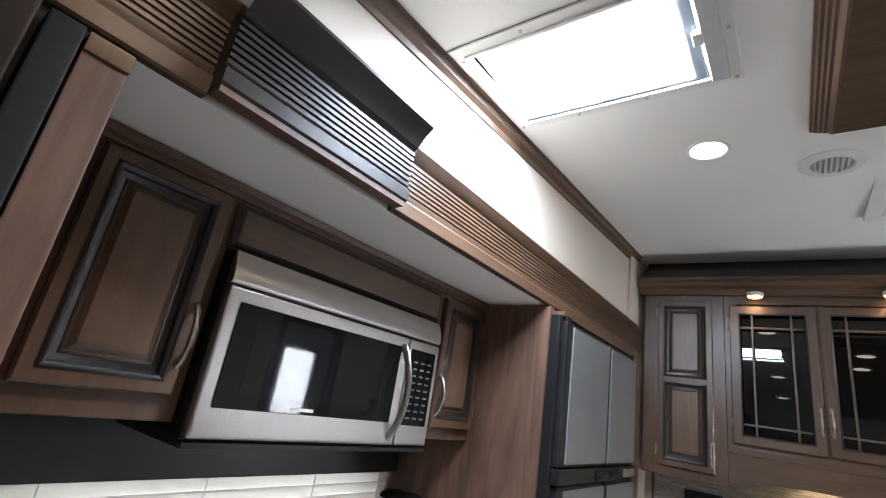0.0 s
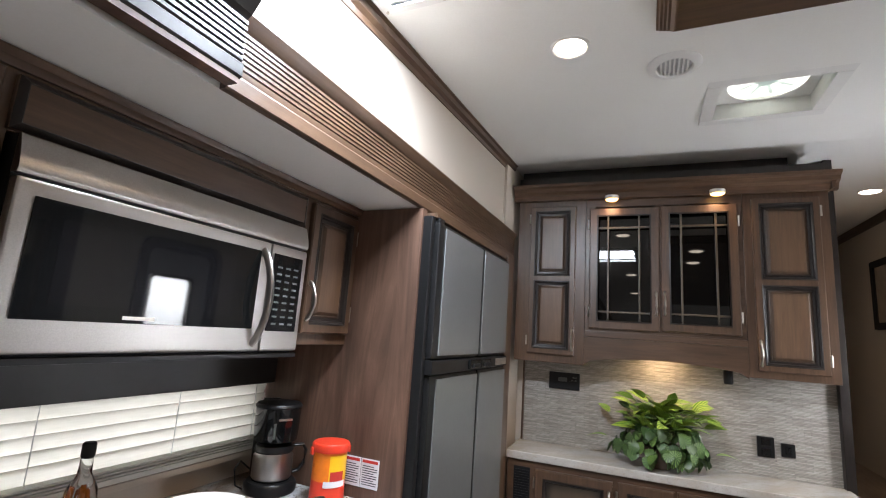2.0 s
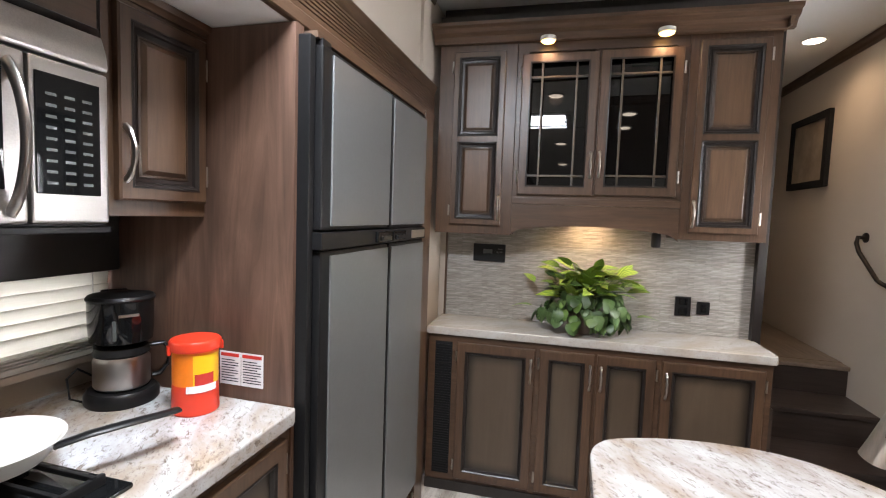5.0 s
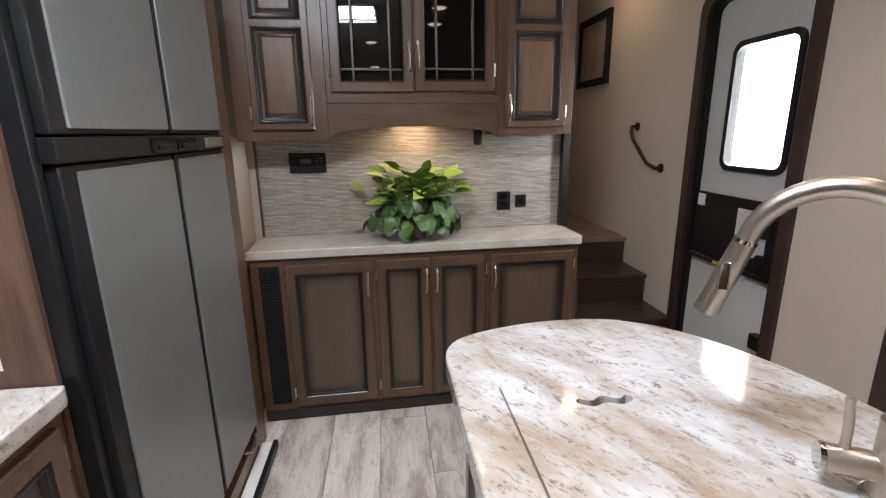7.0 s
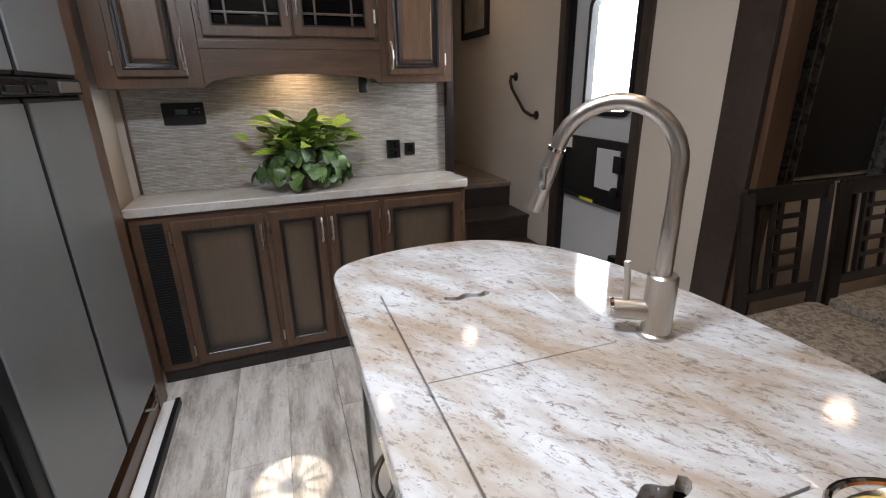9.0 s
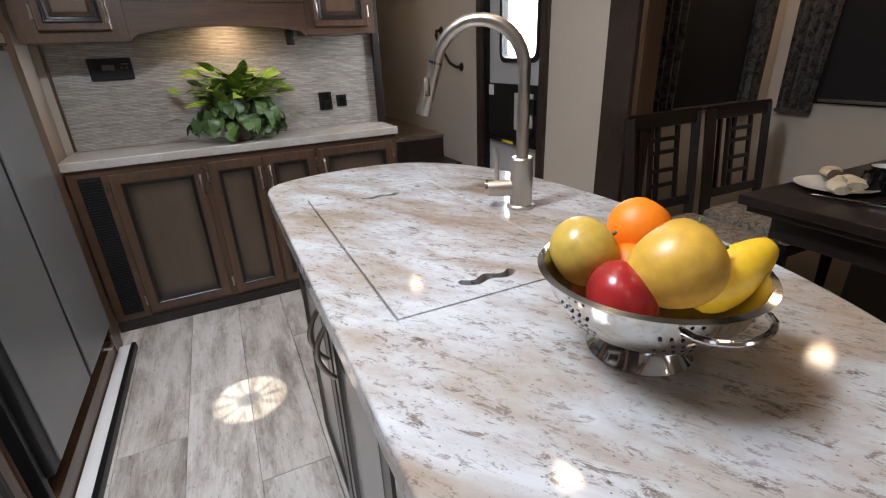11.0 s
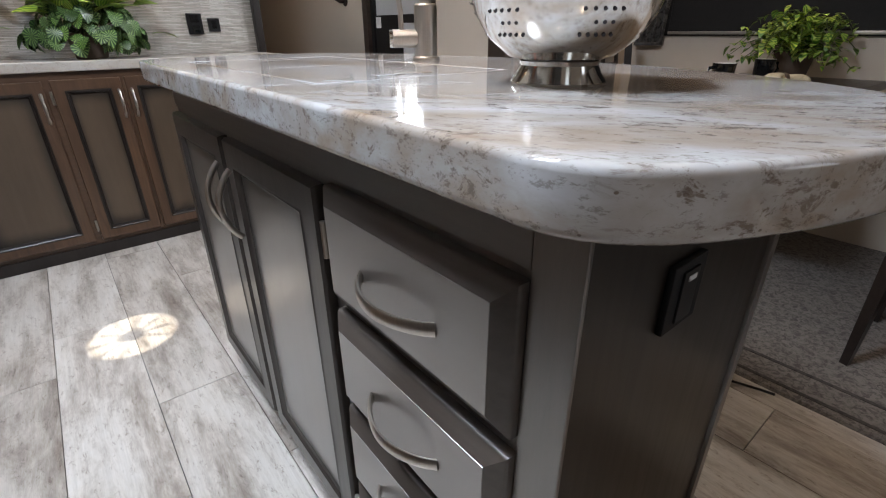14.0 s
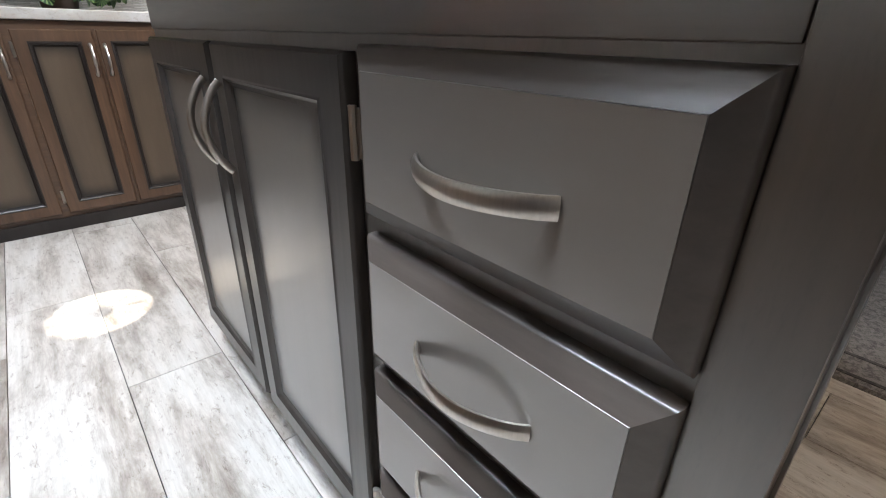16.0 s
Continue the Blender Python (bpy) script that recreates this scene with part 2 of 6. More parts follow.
def brushed(name, color, rough, axis):
    """Brushed metal with fine streaks along one axis."""
    m, nt, p = nodes_of(name)
    s = [220.0, 220.0, 220.0]
    s[axis] = 1.5
    n = noise_node(nt, mapped(nt, s), 2.0, 3.0)
    smudge = noise_node(nt, mapped(nt, (1, 1, 1)), 6.0, 3.0)
    c = ramp(nt, n.outputs[0], [(0.3, tuple(v * 0.86 for v in color)), (0.7, color)])
    nt.links.new(c.outputs[0], p.inputs["Base Color"])
    r = ramp(nt, smudge.outputs[0], [(0.3, (rough * 0.92,) * 3), (0.7, (rough * 1.08,) * 3)])
    nt.links.new(r.outputs[0], p.inputs["Roughness"])
    p.inputs["Metallic"].default_value = 1.0
    p.inputs["Anisotropic"].default_value = 0.3
    return m


def leaf_mat(name, dark, light, scale):
    m, nt, p = nodes_of(name)
    mp = mapped(nt, (1, 1, 1))
    w = nt.nodes.new("ShaderNodeTexWave")
    w.inputs["Scale"].default_value, w.inputs["Distortion"].default_value = scale, 3.0
    nt.links.new(mp.outputs[0], w.inputs["Vector"])
    info = nt.nodes.new("ShaderNodeObjectInfo")
    geo = nt.nodes.new("ShaderNodeNewGeometry")
    add = nt.nodes.new("ShaderNodeMath")
    add.operation = "ADD"
    nt.links.new(info.outputs["Random"], add.inputs[0])
    nt.links.new(geo.outputs["Random Per Island"], add.inputs[1])
    fr = nt.nodes.new("ShaderNodeMath")
    fr.operation = "FRACT"
    nt.links.new(add.outputs[0], fr.inputs[0])
    c = ramp(nt, w.outputs[0], [(0.35, dark), (0.75, light)])
    tone = ramp(nt, fr.outputs[0], [(0.0, (0.55, 0.60, 0.55)), (0.6, (1.0, 1.0, 1.0)), (1.0, (1.25, 1.15, 0.8))])
    nt.links.new(mix(nt, 1.0, c.outputs[0], tone.outputs[0], "MULTIPLY"), p.inputs["Base Color"])
    p.inputs["Roughness"].default_value = 0.42
    p.inputs["Subsurface Weight"].default_value = 0.0
    return m


def striped_leaf_mat(name, dark, light, centre, count):
    """Round leaf with pale bars fanning out from its middle."""
    m, nt, p = nodes_of(name)
    shift = nt.nodes.new("ShaderNodeMapping")
    shift.inputs["Location"].default_value = (0.0, -centre, 0.0)
    nt.links.new(nt.nodes.new("ShaderNodeTexCoord").outputs["Object"], shift.inputs["Vector"])
    fan = nt.nodes.new("ShaderNodeTexGradient")
    fan.gradient_type = "RADIAL"
    nt.links.new(shift.outputs[0], fan.inputs["Vector"])
    times = nt.nodes.new("ShaderNodeMath")
    times.operation = "MULTIPLY"
    times.inputs[1].default_value = count
    nt.links.new(fan.outputs["Fac"], times.inputs[0])
    wrap = nt.nodes.new("ShaderNodeMath")
    wrap.operation = "PINGPONG"
    wrap.inputs[1].default_value = 0.5
    nt.links.new(times.outputs[0], wrap.inputs[0])
    c = ramp(nt, wrap.outputs[0], [(0.24, dark), (0.38, light)])
    info = nt.nodes.new("ShaderNodeObjectInfo")
    tone = ramp(nt, info.outputs["Random"], [(0.0, (0.42, 0.48, 0.42)), (0.6, (1.0, 1.0, 1.0)), (1.0, (1.3, 1.25, 0.9))])
    nt.links.new(mix(nt, 1.0, c.outputs[0], tone.outputs[0], "MULTIPLY"), p.inputs["Base Color"])
    p.inputs["Roughness"].default_value = 0.42
    return m


def translucent(name, color, amount):
    m, nt, p = nodes_of(name)
    n = noise_node(nt, mapped(nt, (3, 3, 40)), 4.0)
    c = ramp(nt, n.outputs[0], [(0.3, tuple(v * 0.9 for v in color)), (0.7, color)])
    t = nt.nodes.new("ShaderNodeBsdfTranslucent")
    mx = nt.nodes.new("ShaderNodeMixShader")
    mx.inputs[0].default_value = amount
    nt.links.new(c.outputs[0], p.inputs["Base Color"])
    nt.links.new(c.outputs[0], t.inputs["Color"])
    nt.links.new(p.outputs[0], mx.inputs[1])
    nt.links.new(t.outputs[0], mx.inputs[2])
    nt.links.new(mx.outputs[0], nt.nodes["Material Output"].inputs["Surface"])
    return m


M_WOOD = wood("stained_cabinet_wood", (0.056, 0.028, 0.0145), (0.132, 0.071, 0.039))
M_WOOD_H = wood("stained_cabinet_wood_cross", (0.060, 0.031, 0.017), (0.138, 0.077, 0.044), axis=1)
M_WOOD_X = wood("stained_cabinet_wood_rail", (0.056, 0.028, 0.0145), (0.132, 0.071, 0.039), axis=0)
M_WOOD_B = wood("burnished_door_panel", (0.088, 0.046, 0.025), (0.170, 0.094, 0.052), burnish=0.6)
M_GLAZE = wood("dark_glazed_edge", (0.010, 0.007, 0.006), (0.022, 0.016, 0.014), rough=0.34, coat=0.1)
M_PANEL = wood("warm_side_panel", (0.072, 0.036, 0.023), (0.215, 0.119, 0.080), rough=0.5, knots=0.55, coat=0.05, fine=4.0, swirl=1.6)
M_FIELD = wood("taupe_door_field", (0.084, 0.056, 0.035), (0.108, 0.074, 0.048), rough=0.42, knots=0.25, fine=6.0, burnish=0.75)
M_ISLAND = wood("charcoal_island_wood", (0.048, 0.037, 0.030), (0.092, 0.073, 0.060), rough=0.33, knots=0.3, fine=20.0, swirl=0.3, pores=0.8, coat=0.35)
# Same wood as M_ISLAND; the rail's dimmer light is put into a darker colour.
M_ISLAND_X = wood("shaded_charcoal_rail", (0.026, 0.018, 0.013), (0.056, 0.041, 0.031), axis=0, rough=0.33, knots=0.3, fine=20.0, swirl=0.3, pores=0.9, coat=0.35)
M_ISLAND_F = wood("grey_island_drawer_front", (0.118, 0.100, 0.085), (0.138, 0.117, 0.100), axis=0, fine=5.0, rough=0.32, knots=0.30, coat=1.0, swirl=0.3, pores=0.06)
M_ISLAND_G = wood("burnished_island_panel", (0.110, 0.094, 0.077), (0.130, 0.111, 0.092), fine=6.0, rough=0.32, knots=0.25, coat=1.0, swirl=0.2, pores=0.12, burnish=0.85)
for glossy in (M_ISLAND, M_ISLAND_X, M_ISLAND_F, M_ISLAND_G):
    lacquer = glossy.node_tree.nodes["Principled BSDF"].inputs
    lacquer["Specular IOR Level"].default_value, lacquer["IOR"].default_value = 1.0, 1.85
M_ISLAND_E = wood("black_brown_island_edge", (0.028, 0.0235, 0.0205), (0.050, 0.042, 0.037), rough=0.32, knots=0.2, fine=24.0, swirl=0.1, pores=0.2)
# Brown island wood with the end panel's shade put into the colour.
M_ISLAND_P = wood("shaded_brown_end_panel", (0.011, 0.0075, 0.005), (0.024, 0.017, 0.0115), rough=0.36, coat=0.1, knots=0.4, fine=16.0, swirl=0.3, pores=0.3)
# Darker than the drawer front: shade on the bevel's sides is in this colour.
M_ISLAND_D = wood("shaded_drawer_bevel", (0.060, 0.048, 0.041), (0.092, 0.075, 0.065), axis=0, rough=0.34, knots=0.25, fine=20.0, swirl=0.2, pores=0.25)
M_ESPRESSO = wood("espresso_furniture_wood", (0.010, 0.007, 0.006), (0.026, 0.018, 0.015), axis=0, rough=0.34, coat=0.1)
M_STEP = wood("dark_stair_wood", (0.022, 0.014, 0.011), (0.055, 0.036, 0.028), axis=0, rough=0.42)
M_LANDING = wood("tan_landing_plank", (0.17, 0.12, 0.085), (0.30, 0.22, 0.16), axis=1, rough=0.5)
M_TOP = stone_top("pale_stone_laminate")
M_TOPX = stone_top("pale_stone_laminate_cross", axis=0, calm=0.62, rough=0.22)
M_PLANK = plank_mat("whitewashed_plank")
M_MOSAIC = mosaic_mat("stacked_strip_mosaic")
M_WALL = plain("beige_wall_vinyl", (0.52, 0.455, 0.385), 0.75, grain=240, vary=0.05, relief=0.15)
M_CEIL = plain("white_ceiling_panel", (0.79, 0.79, 0.77), 0.7, grain=160, vary=0.03, relief=0.08)
M_WHITE = plain("white_plastic", (0.72, 0.72, 0.71), 0.4, vary=0.04)
M_GREYDOOR = plain("grey_white_door_skin", (0.46, 0.47, 0.48), 0.5, vary=0.05)
M_BLACK = plain("black_plastic", (0.009, 0.009, 0.0095), 0.36, vary=0.2, gloss=0.28)
M_VALANCE = plain("charcoal_valance_board", (0.030, 0.029, 0.028), 0.5, vary=0.1)
M_MATTE = plain("matte_black_shade", (0.009, 0.009, 0.010), 0.7, vary=0.2, gloss=0.3)
M_BRONZE = plain("oil_rubbed_bronze", (0.030, 0.022, 0.018), 0.35, metal=0.6)
M_GLOSS = plain("black_glass", (0.006, 0.0065, 0.007), 0.04, vary=0.1, relief=0.0, gloss=0.45)
M_MWIN = plain("meshed_dark_glass", (0.008, 0.008, 0.009), 0.035, vary=0.2, grain=300, relief=0.0, gloss=0.5)
M_STEEL = brushed("brushed_stainless", (0.52, 0.50, 0.48), 0.31, 1)
M_FRIDGE = plain("satin_grey_fridge_panel", (0.215, 0.222, 0.226), 0.36, metal=0.5, grain=90, vary=0.05, relief=0.0)
M_NICKEL = brushed("satin_nickel", (0.58, 0.54, 0.49), 0.32, 2)
M_CHROME = plain("polished_steel", (0.66, 0.65, 0.63), 0.10, metal=1.0, vary=0.04, relief=0.0)
M_GLOW_WARM = glowing("warm_lamp_lens", (1.0, 0.60, 0.19), 6.0)
M_GLOW = glowing("white_lamp_lens", (1.0, 0.90, 0.74), 9.0)
M_CLEAR = glass_mat("clear_glass", (0.95, 0.97, 0.97))
M_LENS = translucent("frosted_fan_lid", (0.75, 0.82, 0.82), 0.6)
M_BLIND = translucent("cream_pleated_shade", (0.72, 0.71, 0.67), 0.45)
M_CURTAIN = fabric("charcoal_patterned_curtain", (0.012, 0.012, 0.013), (0.085, 0.082, 0.080), 26)
M_SEAT = fabric("grey_beige_seat_fabric", (0.13, 0.105, 0.082), (0.33, 0.285, 0.235), 42)
M_RUG = fabric("grey_woven_carpet", (0.085, 0.076, 0.068), (0.20, 0.18, 0.165), 55)
M_RUG_LINE = fabric("dark_carpet_band", (0.035, 0.030, 0.028), (0.075, 0.066, 0.060), 60)
M_NAPKIN = fabric("cream_cloth_napkin", (0.58, 0.50, 0.34), (0.76, 0.68, 0.50), 12)
M_LEAF = leaf_mat("striped_green_leaf", (0.030, 0.100, 0.022), (0.21, 0.34, 0.10), 60)
M_LEAF_R = striped_leaf_mat("fan_striped_leaf", (0.016, 0.055, 0.014), (0.19, 0.30, 0.10), 0.030, 14)
M_LEAF_Y = leaf_mat("lime_green_leaf", (0.085, 0.22, 0.026), (0.42, 0.52, 0.10), 34)
M_STEM = plain("plant_stem", (0.07, 0.09, 0.03), 0.6)
M_ORANGE = plain("orange_peel", (0.85, 0.215, 0.008), 0.42, grain=140, relief=0.25)
M_YELLOW = plain("waxy_yellow_fruit", (0.62, 0.36, 0.05), 0.34, vary=0.25, relief=0.02)
M_GREENY = plain("green_yellow_fruit", (0.56, 0.38, 0.07), 0.34, vary=0.25, relief=0.02)
M_LEMON = plain("lemon_peel", (0.74, 0.45, 0.02), 0.36, grain=150, relief=0.2)
M_RED = plain("red_apple_skin", (0.36, 0.022, 0.022), 0.25, vary=0.45, grain=30, relief=0.02)
M_CANRED = plain("red_can_plastic", (0.70, 0.045, 0.018), 0.33, vary=0.04)
M_CANYEL = plain("yellow_can_print", (0.85, 0.48, 0.015), 0.33, vary=0.05)
M_CANORG = plain("orange_can_print", (0.85, 0.20, 0.012), 0.33, vary=0.12)
M_PAPER = plain("white_label_paper", (0.72, 0.72, 0.72), 0.6, vary=0.03)
M_INKRED = plain("red_print", (0.50, 0.03, 0.02), 0.6)
M_INK = plain("dark_print", (0.03, 0.03, 0.04), 0.6)
M_ENAMEL = plain("cream_enamel", (0.78, 0.76, 0.71), 0.18, vary=0.03, relief=0.0)
M_TAN = plain("tan_vent_plastic", (0.28, 0.19, 0.12), 0.5)
M_YTAPE = plain("yellow_tape", (0.55, 0.50, 0.03), 0.5)
M_POT = plain("brown_woven_pot", (0.10, 0.065, 0.045), 0.7, grain=90, relief=0.5)
M_AMBER = plain("amber_peppers", (0.55, 0.15, 0.02), 0.3, vary=0.5, grain=40)
M_PICTURE = plain("faded_sepia_print", (0.29, 0.24, 0.19), 0.6, vary=0.45, grain=9, relief=0.0)
M_SCREEN = plain("grey_display", (0.07, 0.078, 0.075), 0.3)
M_PANE = plain("dark_cabinet_glass", (0.003, 0.003, 0.003), 0.02, vary=0.1, relief=0.0, gloss=0.55)
M_PANE.node_tree.nodes["Principled BSDF"].inputs["Roughness"].links[0].from_node.color_ramp.elements[1].color = (0.02, 0.02, 0.02, 1)
M_FROST = translucent("frosted_skylight_pane", (0.86, 0.90, 0.93), 0.9)

# ---------------- mesh helpers ----------------
def box(x0, x1, y0, y1, z0, z1, b=0.0, into=None):
    bm = bmesh.new()
    bmesh.ops.create_cube(bm, size=1.0)
    for v in bm.verts:
        v.co = Vector(((x0 + x1) / 2 + v.co.x * (x1 - x0), (y0 + y1) / 2 + v.co.y * (y1 - y0), (z0 + z1) / 2 + v.co.z * (z1 - z0)))
    b = min(b, 0.45 * min(abs(x1 - x0), abs(y1 - y0), abs(z1 - z0)))
    if b > 0:
        bmesh.ops.bevel(bm, geom=bm.edges[:], offset=b, segments=2, profile=0.6, affect="EDGES")
    return add_to(into, bm) if into is not None else bm


def add_to(into, bm):
    me = bpy.data.meshes.new("tmp")
    bm.to_mesh(me)
    bm.free()
    into.from_mesh(me)
    bpy.data.meshes.remove(me)
    return into


def moved(bm, m):
    bmesh.ops.transform(bm, matrix=m, verts=bm.verts[:])
    return bm


def loft(rings, cap_start=True, cap_end=True, closed=True):
    """A skin over rings of equally many points."""
    bm = bmesh.new()
    vs = [[bm.verts.new(p) for p in r] for r in rings]
    n = len(vs[0])
    for a, b in zip(vs, vs[1:]):
        for i in range(n if closed else n - 1):
            j = (i + 1) % n
            bm.faces.new((a[i], a[j], b[j], b[i]))
    if cap_start and closed:
        bm.faces.new(list(reversed(vs[0])))
    if cap_end and closed:
        bm.faces.new(vs[-1])
    bmesh.ops.recalc_face_normals(bm, faces=bm.faces[:])
    return bm


def rect_loft(x0, x1, z0, z1, steps, cap=True, cap_start=True):
    """Concentric rectangles in the xz plane: steps of (inset, y)."""
    return loft([[(x0 + i, y, z0 + i), (x1 - i, y, z0 + i), (x1 - i, y, z1 - i), (x0 + i, y, z1 - i)] for i, y in steps], cap_start, cap)


def lathe(profile, n=28, m=None, cap=(True, True)):
    bm = loft([[(r * math.cos(2 * math.pi * k / n), r * math.sin(2 * math.pi * k / n), z) for k in range(n)] for r, z in profile], *cap)
    return moved(bm, m) if m is not None else bm


def sweep(points, rx, ry=None, n=10, up=(0, 0, 1), taper=None):
    """A tube of elliptic section along points."""
    ry = rx if ry is None else ry
    pts = [Vector(p) for p in points]
    rings = []
    for i, p in enumerate(pts):
        d = (pts[min(i + 1, len(pts) - 1)] - pts[max(i - 1, 0)]).normalized()
        side = d.cross(Vector(up))
        if side.length < 1e-4:
            side = d.cross(Vector((1, 0, 0)))
        side.normalize()
        u = side.cross(d)
        k = 1.0 if taper is None else taper(i / (len(pts) - 1))
        rings.append([p + side * rx * k * math.cos(2 * math.pi * a / n) + u * ry * k * math.sin(2 * math.pi * a / n) for a in range(n)])
    return loft(rings)


def prism_y(profile, y0, y1):
    """A moulding: an xz profile run along y."""
    return loft([[(x, y0, z) for x, z in profile], [(x, y1, z) for x, z in profile]])


def prism_z(outline, z0, z1, hole=None, b=0.0):
    """A slab from an outline, with a hole where one is given."""
    bm = bmesh.new()
    edges = []
    for line in (outline, hole):
        if line is None:
            continue
        vs = [bm.verts.new((x, y, z0)) for x, y in line]
        edges += [bm.edges.new((vs[i], vs[(i + 1) % len(vs)])) for i in range(len(vs))]
    bmesh.ops.triangle_fill(bm, edges=edges, use_beauty=True)
    bmesh.ops.recalc_face_normals(bm, faces=bm.faces[:])
    up = bmesh.ops.extrude_face_region(bm, geom=bm.faces[:])
    bmesh.ops.translate(bm, vec=(0, 0, z1 - z0), verts=[v for v in up["geom"] if isinstance(v, bmesh.types.BMVert)])
    bmesh.ops.recalc_face_normals(bm, faces=bm.faces[:])
    if b > 0:
        rim = [e for e in bm.edges if len(e.link_faces) == 2 and e.calc_face_angle() > 1.0 and abs(e.verts[0].co.z - e.verts[1].co.z) < 1e-5]
        bmesh.ops.bevel(bm, geom=rim, offset=b, segments=3, profile=0.6, affect="EDGES")
    return bm


def weigh_normals(me, limit):
    """Corner normals weighed by area, so that broad faces stay flat between their rounded edges."""
    faces = [(f.normal.copy(), f.area) for f in me.polygons]
    around = {}
    for f in me.polygons:
        for v in f.vertices:
            around.setdefault(v, []).append(f.index)
    out = []
    for f in me.polygons:
        n0 = faces[f.index][0]
        for v in f.vertices:
            n = Vector((0, 0, 0))
            for k in around[v]:
                if faces[k][0].dot(n0) > limit:
                    n += faces[k][0] * faces[k][1]
            out.append(n.normalized() if n.length > 1e-12 else n0)
    me.normals_split_custom_set(out)


def mesh_of(name, bm, material, smooth=40):
    me = bpy.data.meshes.new(name)
    bm.normal_update()
    bm.to_mesh(me)
    bm.free()
    me.materials.append(material)
    if smooth:
        for f in me.polygons:
            f.use_smooth = True
        me.set_sharp_from_angle(angle=radians(smooth))
        if len(me.polygons) < 4000:
            weigh_normals(me, math.cos(radians(smooth)))
    return me


def part(name, bm, material, parent, label="", smooth=40):
    ob = new(name, mesh_of(name, bm, material, smooth))
    ob.parent = parent
    return tagged(ob, label)


def thing(name, m=None, label="", category="", group=""):
    ob = new(name)
    ob.empty_display_size = 0.05
    if m is not None:
        ob.matrix_world = m
    return tagged(ob, label, category, group)


def structure(name, bm, material, label="", category="", smooth=40):
    ob = new(name, mesh_of(name, bm, material, smooth))
    return tagged(ob, label, category, "", "structure")


def solo(name, bm, material, label, category, group="", m=None):
    ob = new(name, mesh_of(name, bm, material))
    if m is not None:
        ob.matrix_world = m
    return tagged(ob, label, category, group)


# ---------------- structure ----------------
WX, EX = -0.68, 1.61        # wall faces over the kitchen slide-out and beside the entry door
HU = pose(0.15, 2.89, 0, 0, 0, 1.9)   # the hutch stands a shade askew

structure("floor", box(-1.4, 2.9, -3.6, 5.6, -0.10, -0.012), M_INK, "dark subfloor under the planks", "floor")

# ceiling with the openings of the roof hatch and the round fan
HATCH = (-0.597, -0.092, 0.925, 1.268)
FAN = (0.345, 0.695, 2.13, 2.42)


def ceiling_mesh():
    bm = bmesh.new()
    xs = sorted({-0.80, HATCH[0], HATCH[1], FAN[0], FAN[1], 1.75})
    ys = sorted({-3.6, HATCH[2], HATCH[3], FAN[2], FAN[3], 2.9, 5.5})
    for x0, x1 in zip(xs, xs[1:]):
        for y0, y1 in zip(ys, ys[1:]):
            mx, my = (x0 + x1) / 2, (y0 + y1) / 2
            if any(h[0] < mx < h[1] and h[2] < my < h[3] for h in (HATCH, FAN)):
                continue
            cells = []
            for dz in (0.0, 0.07):
                cells.append([bm.verts.new((x, y, ceil_z(y) + dz)) for x, y in ((x0, y0), (x1, y0), (x1, y1), (x0, y1))])
            a, b = cells
            bm.faces.new(list(reversed(a)))
            bm.faces.new(b)
            for i in range(4):
                j = (i + 1) % 4
                bm.faces.new((a[i], a[j], b[j], b[i]))
    bmesh.ops.remove_doubles(bm, verts=bm.verts[:], dist=1e-4)
    bmesh.ops.recalc_face_normals(bm, faces=bm.faces[:])
    return bm


structure("ceiling", ceiling_mesh(), M_CEIL, "white vinyl ceiling panels with a roof hatch", "ceiling", smooth=0)
structure("ceiling_seam", box(WX, 1.6, 0.884, 0.887, ceil_z(0.885) - 0.0015, ceil_z(0.885) + 0.01), M_INK, "thin seam between ceiling panels", "trim")


def wall(name, x0, x1, y0, y1, z0, z1, label="beige vinyl-covered wall"):
    return structure(name, box(x0, x1, y0, y1, z0, z1), M_WALL, label, "wall", smooth=0)


wall("wall_west_upper", WX - 0.10, WX, 0.20, 2.93, 1.9305, 2.56, "pale wall above the kitchen slide-out")
wall("wall_west_rear_low", WX - 0.10, WX, -3.6, 0.20, 0.0, 0.95)
wall("wall_west_rear_high", WX - 0.10, WX, -3.6, 0.20, 1.75, 2.56)
wall("wall_west_rear_end", WX - 0.10, WX, -3.6, -2.55, 0.95, 1.75)
wall("wall_west_rear_pier", WX - 0.10, WX, -1.25, 0.20, 0.95, 1.75)
wall("wall_west_return", -0.80, -0.665, 2.74, 3.40, 0.0, 2.56, "narrow pale wall beside the refrigerator")
wall("wall_south", -0.80, 1.75, -3.7, -3.6, 0.0, 2.45)
wall("wall_east_rear_low", EX, EX + 0.08, -3.6, -1.1, 0.0, 0.95)
wall("wall_east_rear_high", EX, EX + 0.08, -3.6, -1.1, 1.75, 2.56)
wall("wall_east_rear_pier", EX, EX + 0.08, -1.55, -1.1, 0.95, 1.75)
wall("wall_east_rear_end", EX, EX + 0.08, -3.6, -2.85, 0.95, 1.75)
wall("wall_east_header", EX, EX + 0.08, -1.1, 1.98, 2.08, 2.56)
wall("wall_east_pier", EX, EX + 0.08, 1.98, 2.42, 0.0, 2.56, "beige wall between entry door and dining slide-out")
wall("wall_east_over_door", EX, EX + 0.08, 2.42, 3.10, 2.02, 2.56)
wall("wall_east_hall", EX, EX + 0.08, 3.10, 5.45, 0.0, 2.56, "beige hallway wall with picture and grab rail")
wall("wall_hall_end", 0.80, 1.75, 5.45, 5.55, 0.0, 2.56)
